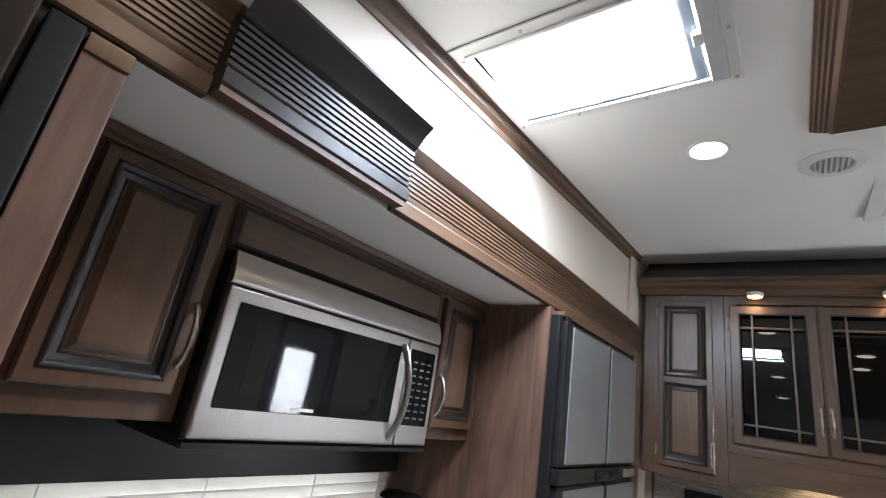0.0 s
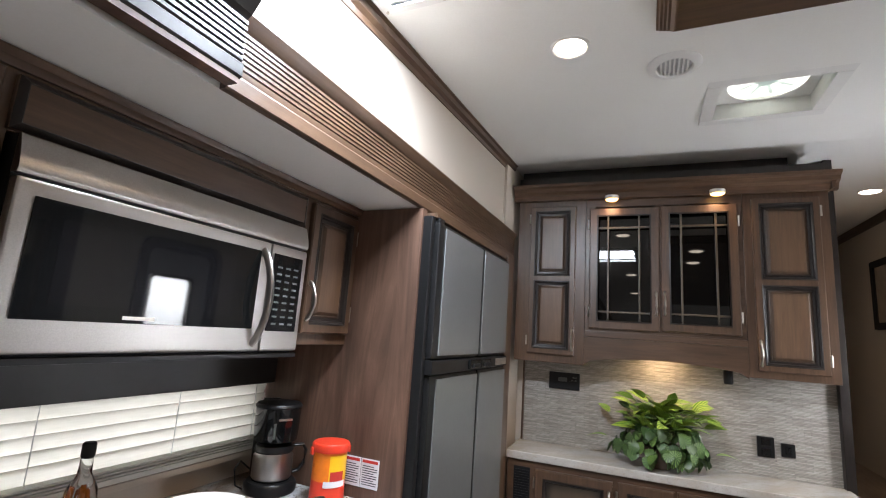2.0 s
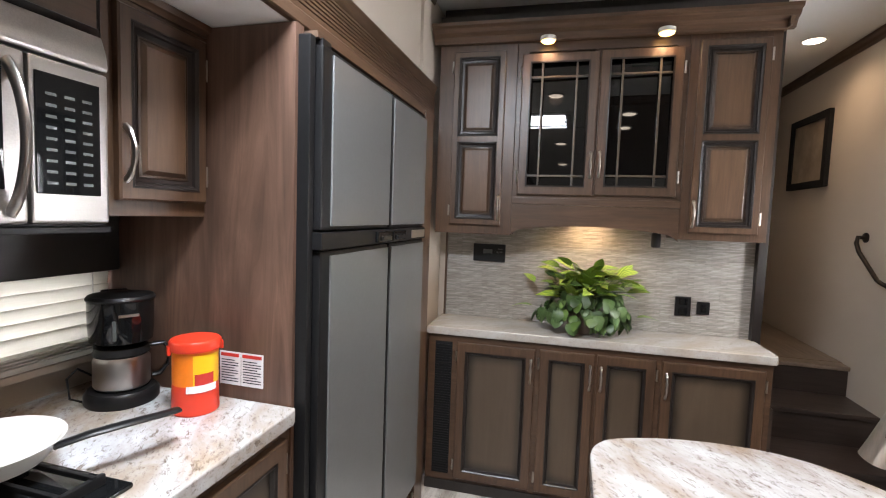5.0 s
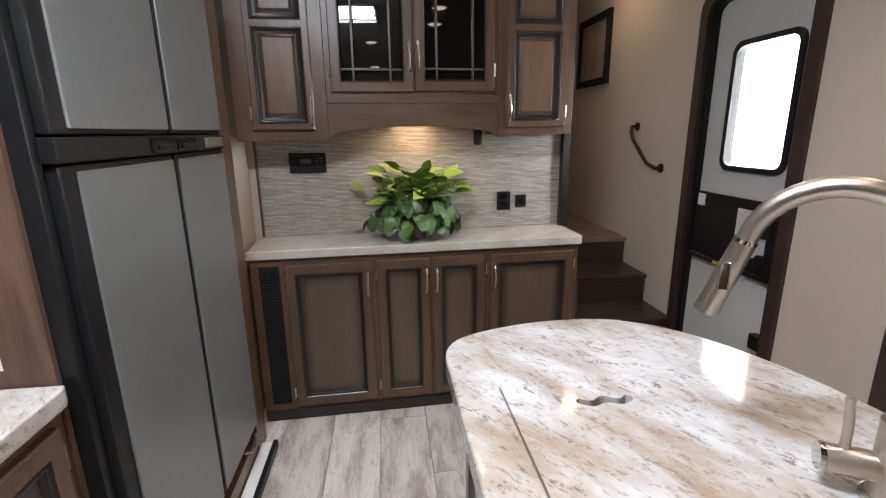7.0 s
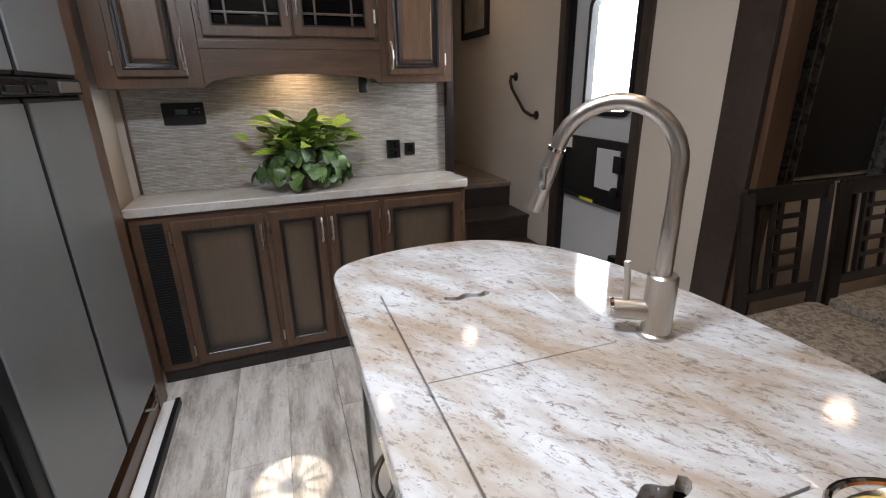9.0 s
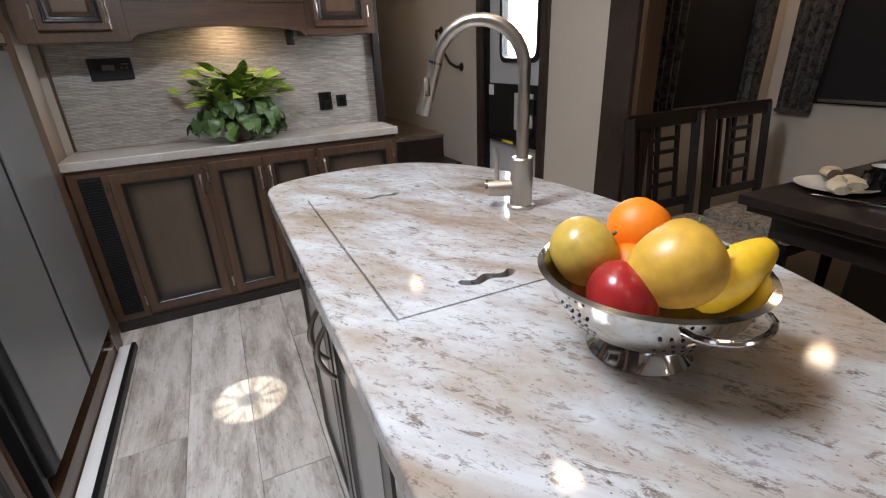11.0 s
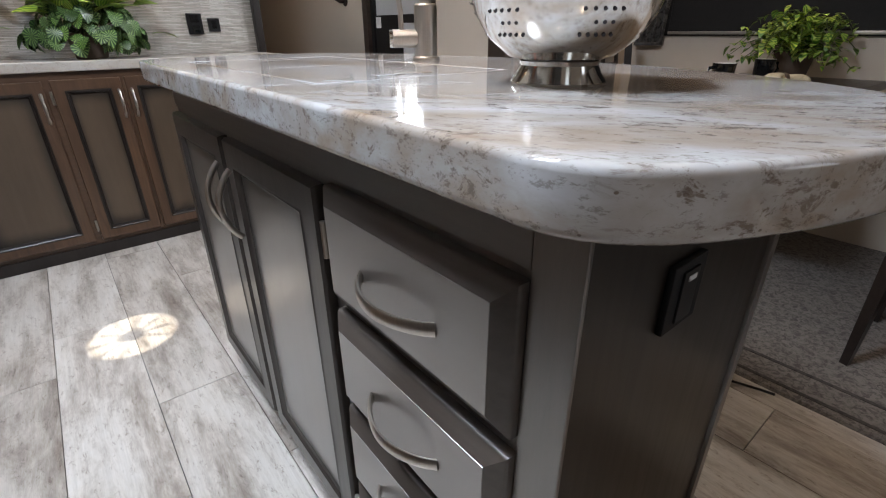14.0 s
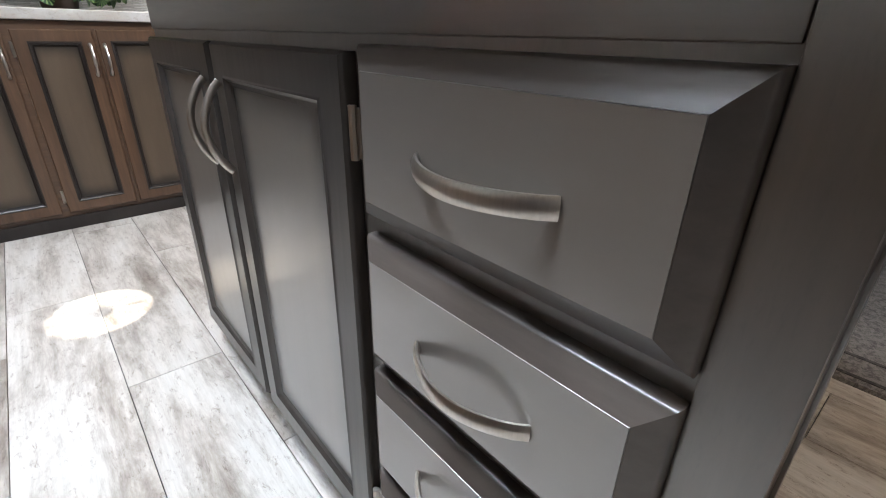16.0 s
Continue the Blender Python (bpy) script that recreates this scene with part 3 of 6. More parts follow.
wall("wall_hall_west", 0.80, 0.93, 3.34, 5.45, 0.0, 2.56)
back = structure("wall_north", moved(box(-0.95, 0.80, 0.30, 0.40, 0.0, 2.56), HU), M_WALL, "wall behind the hutch", "wall", smooth=0)

# kitchen slide-out shell
structure("wall_slide_back_low", box(-1.36, -1.28, 0.20, 2.74, 0.0, 1.02), M_WALL, "pale wall behind the kitchen counter", "wall", smooth=0)
structure("wall_slide_back_high", box(-1.36, -1.28, 0.20, 2.74, 1.26, 1.98), M_WALL, "pale wall above the kitchen window", "wall", smooth=0)
structure("wall_slide_back_left", box(-1.36, -1.28, 0.20, 0.45, 1.02, 1.26), M_WALL, "pale wall beside the kitchen window", "wall", smooth=0)
structure("wall_slide_back_right", box(-1.36, -1.28, 1.60, 2.74, 1.02, 1.26), M_WALL, "pale wall beside the kitchen window", "wall", smooth=0)
structure("wall_slide_south", box(-1.36, -0.78, 0.12, 0.20, 0.0, 1.98), M_WALL, "end wall of the kitchen slide-out", "wall", smooth=0)
structure("wall_slide_north", box(-1.36, -0.80, 2.74, 2.82, 0.0, 1.98), M_WALL, "end wall of the kitchen slide-out", "wall", smooth=0)
structure("ceiling_slide", box(-1.36, WX + 0.0175, 0.20, 2.74, 1.897, 1.93), M_CEIL, "low white ceiling of the kitchen slide-out", "ceiling", smooth=0)

# dining slide-out shell
structure("wall_dining_end", box(EX + 0.08, 2.85, 1.98, 2.06, 0.0, 2.10), M_WALL, "beige end wall of the dining slide-out", "wall", smooth=0)
structure("wall_dining_back", box(2.77, 2.85, -1.1, 1.98, 0.0, 2.10), M_WALL, "beige back wall of the dining slide-out", "wall", smooth=0)
structure("wall_dining_south", box(EX + 0.08, 2.85, -1.18, -1.1, 0.0, 2.10), M_WALL, "beige end wall of the dining slide-out", "wall", smooth=0)
structure("ceiling_dining", box(EX, 2.85, -1.18, 2.06, 2.08, 2.16), M_CEIL, "white ceiling of the dining slide-out", "ceiling", smooth=0)

# mouldings
def flutes(x, z0, z1, n, d):
    pts = []
    h = (z1 - z0) / n
    for i in range(n):
        a = z0 + i * h
        pts += [(x, a), (x, a + 0.55 * h), (x - d, a + 0.62 * h), (x - d, a + 0.93 * h)]
    return pts


def fascia_profile(xf, z0, z1, xb=WX + 0.018):
    return [(xb, z0), (xf - 0.004, z0), (xf, z0 + 0.004), (xf, z0 + 0.033), (xf - 0.006, z0 + 0.040)] + flutes(xf - 0.005, z0 + 0.046, z1 - 0.032, 8, 0.005) + [(xf - 0.004, z1 - 0.028), (xf + 0.004, z1 - 0.014), (xf + 0.010, z1 - 0.004), (xf + 0.010, z1), (xb, z1)]


structure("trim_slide_fascia", prism_y(fascia_profile(-0.643, 1.8965, 2.068), 0.81, 2.90), M_WOOD_H, "fluted brown wood fascia above the kitchen slide-out", "trim", smooth=25)
structure("trim_slide_fascia_rear", prism_y(fascia_profile(-0.643, 1.8965, 2.068), -1.25, 0.385), M_WOOD_H, "fluted brown wood fascia above the kitchen slide-out", "trim", smooth=25)
structure("trim_fascia_block", prism_y([(-0.69, 1.910), (-0.612, 1.910), (-0.608, 1.914), (-0.608, 1.938), (-0.616, 1.944)] + flutes(-0.613, 1.948, 2.035, 7, 0.006) + [(-0.606, 2.042), (-0.590, 2.066), (-0.570, 2.085), (-0.570, 2.092), (-0.69, 2.092)], 0.385, 0.812), M_GLAZE, "dark proud fluted centre block of the fascia", "trim", smooth=25)
structure("trim_block_underside", box(-0.642, -0.612, 0.387, 0.808, 1.8985, 1.9095), M_PANEL, "lighter underside of the fascia block", "trim")


def sloped_crown(name, x0, x1, y0, y1, flip=1):
    rings = []
    for y in (y0, y1):
        c = ceil_z(y)
        rings.append([(x0, y, c + 0.01), (x0, y, c - 0.055), (x0 + flip * 0.006, y, c - 0.055), (x0 + flip * 0.010, y, c - 0.040), (x0 + flip * 0.022, y, c - 0.028), (x0 + flip * 0.026, y, c - 0.010), (x0 + flip * 0.034, y, c - 0.004), (x0 + flip * 0.034, y, c + 0.01)])
    return structure(name, loft(rings), M_WOOD_H, "brown crown moulding along the ceiling", "trim", smooth=25)


sloped_crown("trim_crown_west", WX, WX, -3.6, 2.9)
sloped_crown("trim_crown_east", EX, EX, 3.0, 5.45, -1)
structure("trim_post_dining", box(EX - 0.03, EX + 0.085, 1.82, 1.976, 0.0, 2.10, 0.006), M_STEP, "dark brown wood edge trim of the dining slide-out", "trim")
structure("trim_post_dining_lip", box(EX - 0.012, EX + 0.085, 1.79, 1.818, 0.0, 2.10, 0.005), M_WOOD, "brown inner lip of the slide-out trim", "trim")
structure("trim_dining_header", box(EX - 0.03, EX + 0.085, -1.1, 1.82, 1.98, 2.11, 0.006), M_STEP, "dark brown wood header of the dining slide-out", "trim")
structure("trim_hutch_end", moved(box(0.79, 0.83, 0.25, 0.41, 0.655, 2.50, 0.003), HU), M_GLAZE, "dark wood trim at the hutch's end wall", "trim")
structure("trim_slide_flange", box(-0.60, -0.552, 0.25, 2.66, -0.004, 0.028, 0.004), M_WHITE, "pale flange under the kitchen slide-out", "trim")
structure("trim_slide_seal", box(-0.551, -0.530, 0.25, 2.665, -0.004, 0.036, 0.006), M_BLACK, "black rubber seal along the slide-out floor", "trim")
structure("baseboard_hutch", moved(box(-0.775, 0.79, -0.008, -0.001, 0.0, 0.055, 0.002), HU), M_GLAZE, "dark wood kickboard under the hutch", "baseboard")

# boards that frame the kitchen slide-out
structure("trim_slide_end_board", box(-0.90, -0.64, 0.236, 0.288, 0.0, 1.885, 0.003), M_PANEL, "warm brown wood end board of the kitchen", "trim")
structure("trim_slide_end_stile", box(-0.70, -0.63, 0.195, 0.232, 0.0, 1.885, 0.004), M_MATTE, "black edge strip beside the end board", "trim")
structure("trim_end_board_cap", box(-0.69, -0.636, 0.236, 0.289, 1.86, 1.8865, 0.002), M_WOOD, "dark cap on the end board", "trim")


# tall dark cabinet beside the kitchen
def tall_cabinet():
    t = thing("tall_cabinet", None, "tall dark stained cabinet beside the kitchen slide-out", "cabinet")
    part("body", box(-0.675, -0.60, -0.45, 0.185, 0.0, 1.88, 0.004), M_GLAZE, t)
    d = part("door", moved(rect_loft(-0.28, 0.28, 0.10, 1.84, [(0, 0), (0, -0.016), (0.006, -0.02), (0.05, -0.02), (0.06, -0.010), (0.08, -0.012)]), pose(-0.599, -0.13, 0, 0, 0, 90)), M_GLAZE, t)
    part("handle", sweep([(-0.575, 0.10, 1.0), (-0.560, 0.10, 1.02), (-0.556, 0.10, 1.07), (-0.560, 0.10, 1.12), (-0.575, 0.10, 1.14)], 0.006), M_NICKEL, d)


tall_cabinet()

# ---------------- ceiling fixtures ----------------
def hatch():
    t = thing("roof_hatch", None, "white framed roof hatch with bright frosted skylight", "skylight")
    x0, x1, y0, y1 = HATCH
    c = ceil_z((y0 + y1) / 2)
    def rail(ax0, ax1, ay0, ay1, drop, rise=0.02):
        # follows the slope of the ceiling
        rings = []
        for y in (ay0, ay1):
            e = min(0.003, (ay1 - ay0) / 3)
            rings.append([(ax0, y, ceil_z(y) + rise), (ax0, y, ceil_z(y) - drop + 0.003), (ax0 + e, y, ceil_z(y) - drop), (ax1 - e, y, ceil_z(y) - drop), (ax1, y, ceil_z(y) - drop + 0.003), (ax1, y, ceil_z(y) + rise)])
        return loft(rings)
    for a in ((x0 - 0.040, x1 + 0.072, y0 - 0.040, y0), (x0 - 0.040, x1 + 0.072, y1, y1 + 0.036), (x0 - 0.040, x0, y0 + 0.0005, y1 - 0.0005), (x1, x1 + 0.072, y0 + 0.0005, y1 - 0.0005)):
        part("frame_rail", rail(*a, 0.008), M_WHITE, t)
    for a in ((x0 - 0.010, x1 + 0.004, y1, y1 + 0.010), (x0 - 0.010, x1 + 0.004, y0 - 0.010, y0), (x0 - 0.010, x0 - 0.0005, y0, y1)):
        part("bead", rail(*a, 0.015, -0.006), M_WHITE, t, "raised white inner bead")
    part("liner", loft([[(x0, y0, c + 0.008), (x1, y0, c + 0.008), (x1, y1, c + 0.008), (x0, y1, c + 0.008)], [(x0, y0, c + 0.12), (x1, y0, c + 0.12), (x1, y1, c + 0.12), (x0, y1, c + 0.12)]], False, False), M_WHITE, t)
    pane = part("pane", box(x0 + 0.002, x1 - 0.002, y0 + 0.002, y1 - 0.002, c + 0.002, c + 0.006), M_FROST, t, "glowing frosted pane")
    pane.visible_shadow = False
    part("shade_cassette", rail(x1 + 0.006, x1 + 0.046, y0, y1, 0.024, -0.007), M_GREYDOOR, t, "grey roller shade cassette")
    part("pull_latch", box(x1 - 0.012, x1 + 0.006, (y0 + y1) / 2 - 0.02, (y0 + y1) / 2 + 0.02, c - 0.024, c - 0.010, 0.003), M_WHITE, t)
    for x, y in ((x0 - 0.025, y1 + 0.022), (x0 + 0.16, y1 + 0.022), (x0 + 0.35, y1 + 0.022), (x1 + 0.058, y1 + 0.020), (x0 - 0.025, y0 + 0.01), (x0 + 0.16, y0 - 0.025), (x1 + 0.058, (y0 + y1) / 2)):
        part("screw", lathe([(0.005, -0.004), (0.004, -0.001), (0.0045, 0.003)], 10, Matrix.Translation((x, y, ceil_z(y) - 0.0080))), M_NICKEL, t)
    return t


hatch()


def fan():
    t = thing("roof_vent_fan", None, "white roof vent fan with a frosted round lid", "vent fan")
    x0, x1, y0, y1 = FAN
    cx, cy, c = (x0 + x1) / 2, (y0 + y1) / 2, ceil_z((y0 + y1) / 2)
    o = 0.05
    for a in ((x0 - o, x1 + o, y0 - o, y0), (x0 - o, x1 + o, y1, y1 + o), (x0 - o, x0, y0, y1), (x1, x1 + o, y0, y1)):
        part("frame_rail", box(*a, c - 0.012, c + 0.01, 0.004), M_WHITE, t)
    n = 40
    ring = [(cx + 0.135 * math.cos(2 * math.pi * k / n), cy + 0.135 * math.sin(2 * math.pi * k / n)) for k in range(n)]
    part("shroud", prism_z([(x0 + 0.002, y0 + 0.002), (x1 - 0.002, y0 + 0.002), (x1 - 0.002, y1 - 0.002), (x0 + 0.002, y1 - 0.002)], c + 0.055, c + 0.06, ring), M_WHITE, t)
    part("liner", loft([[(x0 + 0.001, y0 + 0.001, c), (x1 - 0.001, y0 + 0.001, c), (x1 - 0.001, y1 - 0.001, c), (x0 + 0.001, y1 - 0.001, c)], [(x0 + 0.001, y0 + 0.001, c + 0.1), (x1 - 0.001, y0 + 0.001, c + 0.1), (x1 - 0.001, y1 - 0.001, c + 0.1), (x0 + 0.001, y1 - 0.001, c + 0.1)]], False, False), M_WHITE, t)
    part("hub", lathe([(0.032, 0.0), (0.036, 0.01), (0.036, 0.035), (0.02, 0.04)], 20, Matrix.Translation((cx, cy, c + 0.062))), M_LENS, t)
    blade = mesh_of("blade", moved(box(0.034, 0.128, -0.0065, 0.0065, -0.0015, 0.0015, 0.001), Matrix.Rotation(radians(22), 4, "X")), M_LENS)
    for k in range(10):
        b = new("blade", blade)
        b.parent = t
        b.matrix_world = Matrix.Translation((cx, cy, c + 0.08)) @ Matrix.Rotation(2 * math.pi * k / 10, 4, "Z")
    lid = part("lid", lathe([(0.205, c + 0.072), (0.205, c + 0.110), (0.185, c + 0.128), (0.15, c + 0.140), (0.02, c + 0.150)], 36, Matrix.Translation((cx, cy, 0))), M_LENS, t, "frosted round lid")
    lid.visible_shadow = False
    part("crank_knob", lathe([(0.010, 0.0), (0.016, 0.008), (0.014, 0.03), (0.006, 0.034)], 14, Matrix.Translation((x1 - 0.03, y0 + 0.03, c + 0.012))), M_BLACK, t)


fan()


def downlight(x, y, z=None, glow=None, r=0.052, watts=7.0, color=(1.0, 0.74, 0.47)):
    z = ceil_z(y) if z is None else z
    t = thing("ceiling_light", pose(x, y, z), "round recessed ceiling light, lit, white trim ring", "ceiling light", "ceiling lights")
    part("trim_ring", lathe([(r + 0.012, 0.002), (r + 0.012, -0.004), (r + 0.004, -0.008), (r, -0.005), (r, 0.002)], 32, None, (False, False)), M_WHITE, t)
    part("lens", lathe([(r, -0.002), (r * 0.9, -0.007), (r * 0.5, -0.010), (0.004, -0.011)], 32, None, (False, True)), glow or M_GLOW, t, "glowing warm white lens")
    lamp("ceiling_light_glow", "SPOT", look((x, y, z - 0.03), (x, y, 0)), watts, color, spot=150, soft=0.05)


TRAY = (0.158, 1.30, -0.9, 1.60)
# The last of these, far to the rear, is unseen and added as fill.
for lx, ly in ((-0.147, 1.670), (1.34, 3.80), (-0.165, 0.36), (-0.18, -0.55), (1.25, -1.9)):
    downlight(lx, ly)
downlight(0.40, 1.41, ceil_z(1.41) - 0.056)
downlight(0.39, 1.06, ceil_z(1.06) - 0.056)
downlight(1.12, 1.49, ceil_z(1.49) - 0.056, watts=8.0)
# Unseen extra fitting, added to brighten the floor beyond the island.
downlight(1.12, 0.35, ceil_z(0.35) - 0.056, watts=4.0)
downlight(2.52, 1.80, 2.08, watts=9.0)
downlight(2.53, 1.285, 2.08, watts=9.0)


def tray():
    """A timber ceiling panel with a fluted sloping edge."""
    t = thing("ceiling_tray", None, "brown wood ceiling panel with fluted edge moulding", "ceiling panel")
    x0, x1, y0, y1 = TRAY
    bm = bmesh.new()
    def ring(d, dz):
        return [(x0 - d, y0 - d, ceil_z(y0) + dz), (x1 + d, y0 - d, ceil_z(y0) + dz), (x1 + d, y1 + d, ceil_z(y1) + dz), (x0 - d, y1 + d, ceil_z(y1) + dz)]
    steps = [(0.046, 0.0), (0.046, -0.010)]
    for i in range(4):
        d = 0.040 - i * 0.010
        steps += [(d, -0.014 - i * 0.009), (d - 0.004, -0.020 - i * 0.009)]
    steps += [(0.0, -0.054), (-0.006, -0.056)]
    part("edge_moulding", loft([ring(*s) for s in steps], False, False), M_WOOD_H, t, smooth=20)
    part("panel", loft([ring(-0.004, -0.050), ring(-0.006, -0.056)], False, True), M_WOOD_X, t)


tray()


def round_vent():
    t = thing("ceiling_air_vent", pose(0.173, 1.895, ceil_z(1.895)), "round white plastic ceiling air vent with slats", "air vent")
    part("bezel", lathe([(0.085, 0.002), (0.088, -0.006), (0.078, -0.014), (0.060, -0.017), (0.055, -0.012), (0.055, 0.0)], 36, None, (False, False)), M_WHITE, t)
    part("backing", lathe([(0.056, -0.003), (0.002, -0.003)], 24, None, (False, True)), M_GREYDOOR, t)
    for k in range(7):
        x = -0.042 + k * 0.014
        h = math.sqrt(0.055 ** 2 - x * x)
        part("slat", box(x - 0.003, x + 0.003, -h, h, -0.014, -0.005, 0.001), M_WHITE, t)


round_vent()

# ---------------- cabinet pieces ----------------
def pull(length=0.115, out=0.026, r=0.0052, wave=True):
    """An upright arched cabinet pull; it stands out along -y."""
    pts = []
    for i in range(17):
        u = i / 16
        y = -out * math.sin(math.pi * u) ** 0.6
        pts.append((0, y, (u - 0.5) * length))
    f = (lambda u: 1.0 + 0.55 * abs(math.cos(2 * math.pi * u)) - 0.25 * (abs(u - 0.5) < 0.06)) if wave else None
    return sweep(pts, r * (1.1 if wave else 1.9), r * (0.8 if wave else 0.55), 8, (1, 0, 0), f)


def hinge():
    bm = sweep([(0, -0.006, -0.027), (0, -0.006, 0.027)], 0.0045, n=8)
    box(-0.002, 0.010, -0.004, 0.0, -0.025, 0.025, 0.001, bm)
    return bm


PULL = mesh_of("handle", pull(), M_NICKEL)
HINGE = mesh_of("hinge", hinge(), M_NICKEL)


def put(name, mesh, parent, m):
    ob = new(name, mesh)
    ob.parent = parent
    ob.matrix_basis = m
    return ob


def door(parent, x0, x1, z0, z1, y=0.0, panels=1, handle=None, hinges=None, field=None, stile=0.042, handle_z=None, wood_mat=None, glaze=None, raised=True):
    """A framed cabinet door whose back lies at y; the frame, glazed mouldings and raised panels are parts of it."""
    wood_mat, glaze, field = wood_mat or M_WOOD, glaze or M_GLAZE, field or M_FIELD
    t = 0.019
    fb = rect_loft(x0, x1, z0, z1, [(0.0, y), (0.0, y - t + 0.004), (0.004, y - t), (stile, y - t), (stile, y - t + 0.010)], cap=False, cap_start=False)
    opens = [(z0 + stile, z1 - stile)]
    if panels == 2:
        mid = (z0 + z1) / 2
        box(x0 + stile, x1 - stile, y - t, y, mid - stile / 2, mid + stile / 2, 0.001, fb)
        opens = [(z0 + stile, mid - stile / 2), (mid + stile / 2, z1 - stile)]
    d = part("door", fb, wood_mat, parent)
    a, b = x0 + stile, x1 - stile
    for lo, hi in opens:
        part("moulding", rect_loft(a, b, lo, hi, [(-0.0005, y - t - 0.001), (0.004, y - t - 0.003), (0.008, y - t + 0.001), (0.011, y - t + 0.002), (0.014, y - t + 0.009), (0.026 if raised else 0.018, y - t + 0.013)], cap=False, cap_start=False), glaze, d, "dark glazed moulding")
        if raised:
            part("panel", rect_loft(a, b, lo, hi, [(0.023, y - 0.004), (0.025, y - 0.0085), (0.029, y - 0.010), (0.030, y - 0.0085), (0.032, y - 0.0085), (0.041, y - 0.0160), (0.043, y - 0.0165)], cap_start=False), field, d)
        else:
            part("panel", rect_loft(a, b, lo, hi, [(0.010, y - 0.006), (0.016, y - 0.007)], cap_start=False), field, d)
    if handle:
        hx = x1 - stile * 0.42 if handle == "r" else x0 + stile * 0.42
        hz = z1 - 0.10 if handle_z is None else handle_z
        put("handle", PULL, d, Matrix.Translation((hx, y - t, hz)))
    if hinges:
        hx = x0 - 0.006 if hinges == "l" else x1 + 0.006
        for hz in (z0 + 0.07, z1 - 0.07):
            put("hinge", HINGE, d, Matrix.Translation((hx, y - 0.004, hz)) @ Matrix.Rotation(0 if hinges == "l" else math.pi, 4, "Z") if hinges == "l" else Matrix.Translation((hx, y - 0.004, hz)) @ Matrix.Diagonal((-1, 1, 1, 1)))
    return d


# ---------------- hutch ----------------
def hutch_base():
    t = thing("hutch_base_cabinet", HU, "brown glazed wood hutch base cabinet with four doors", "cabinet")
    part("body", box(-0.775, 0.79, 0.0, 0.295, 0.0, 0.82, 0.002), M_WOOD_X, t)
    g = part("vent_grille", box(-0.738, -0.650, -0.006, 0.001, 0.09, 0.785, 0.002), M_MATTE, t, "black mesh furnace vent grille")
    slot = mesh_of("louvre", box(-0.733, -0.655, -0.009, -0.004, -0.002, 0.002), M_BLACK)
    for k in range(52):
        put("louvre", slot, g, Matrix.Translation((0, 0, 0.10 + k * 0.0131)))
    door(t, -0.622, -0.236, 0.075, 0.787, 0, handle="r", hinges="l", raised=False, handle_z=0.68)
    door(t, -0.212, 0.040, 0.075, 0.790, 0, handle="r", hinges="l", raised=False, handle_z=0.68)
    door(t, 0.054, 0.312, 0.075, 0.792, 0, handle="l", hinges="r", raised=False, handle_z=0.68)
    door(t, 0.338, 0.760, 0.075, 0.792, 0, handle="l", hinges="r", raised=False, handle_z=0.68)


hutch_base()
solo("hutch_countertop", prism_z([(-0.782, -0.022), (0.775, -0.022), (0.795, -0.018), (0.806, -0.004), (0.808, 0.02), (0.808, 0.297), (-0.782, 0.297)], 0.822, 0.863, None, 0.006), M_TOPX, "pale stone-look laminate countertop on the hutch", "countertop", m=HU)
solo("backsplash", box(-0.756, 0.79, 0.284, 0.299, 0.864, 1.42, 0.001), M_MOSAIC, "grey and tan stacked strip mosaic backsplash", "backsplash", m=HU)
solo("backsplash_trim", box(-0.768, -0.757, 0.276, 0.299, 0.864, 1.34, 0.002), M_WOOD, "thin brown wood strip beside the backsplash", "trim", m=HU)


def mullion_door(t, x0, x1, z0, z1, y, handle):
    s, th = 0.040, 0.019
    d = part("door", rect_loft(x0, x1, z0, z1, [(0.0, y), (0.0, y - th + 0.004), (0.004, y - th), (s, y - th), (s + 0.004, y - th + 0.006), (s + 0.004, y - 0.010)], cap=False, cap_start=False), M_WOOD, t)
    part("moulding", rect_loft(x0 + s, x1 - s, z0 + s, z1 - s, [(-0.001, y - th - 0.001), (0.004, y - th - 0.002), (0.007, y - th + 0.004)], cap=False, cap_start=False), M_GLAZE, d)
    c = Vector(((x0 + x1) / 2, y + 0.010, (z0 + z1) / 2))
    w, h = (x1 - x0) / 2 - s + 0.012, (z1 - z0) / 2 - s + 0.012
    sit = Matrix.Translation(c) @ Matrix.Rotation(radians(-2.8), 4, "Z") @ Matrix.Rotation(radians(-1.6), 4, "X")
    part("pane", moved(box(-w, w, -0.0015, 0.0015, -h, h), sit), M_PANE, d, "dark reflective glass")
    a, b, lo, hi = x0 + s, x1 - s, z0 + s, z1 - s
    for x in (a + 0.058, b - 0.058):
        part("muntin", box(x - 0.005, x + 0.005, y - 0.017, y - 0.0085, lo, hi, 0.002), M_FIELD, d)
    for z in (lo + 0.052, hi - 0.072):
        part("muntin", box(a, b, y - 0.0162, y - 0.0085, z - 0.005, z + 0.005, 0.002), M_FIELD, d)
    put("handle", PULL, d, Matrix.Translation((x1 - 0.016 if handle == "r" else x0 + 0.016, y - th, z0 + 0.145)))
    for hz in (z0 + 0.09, z1 - 0.09):
        put("hinge", HINGE, d, Matrix.Translation((x0 - 0.006 if handle == "r" else x1 + 0.006, y - 0.004, hz)) @ Matrix.Diagonal((1 if handle == "r" else -1, 1, 1, 1)))


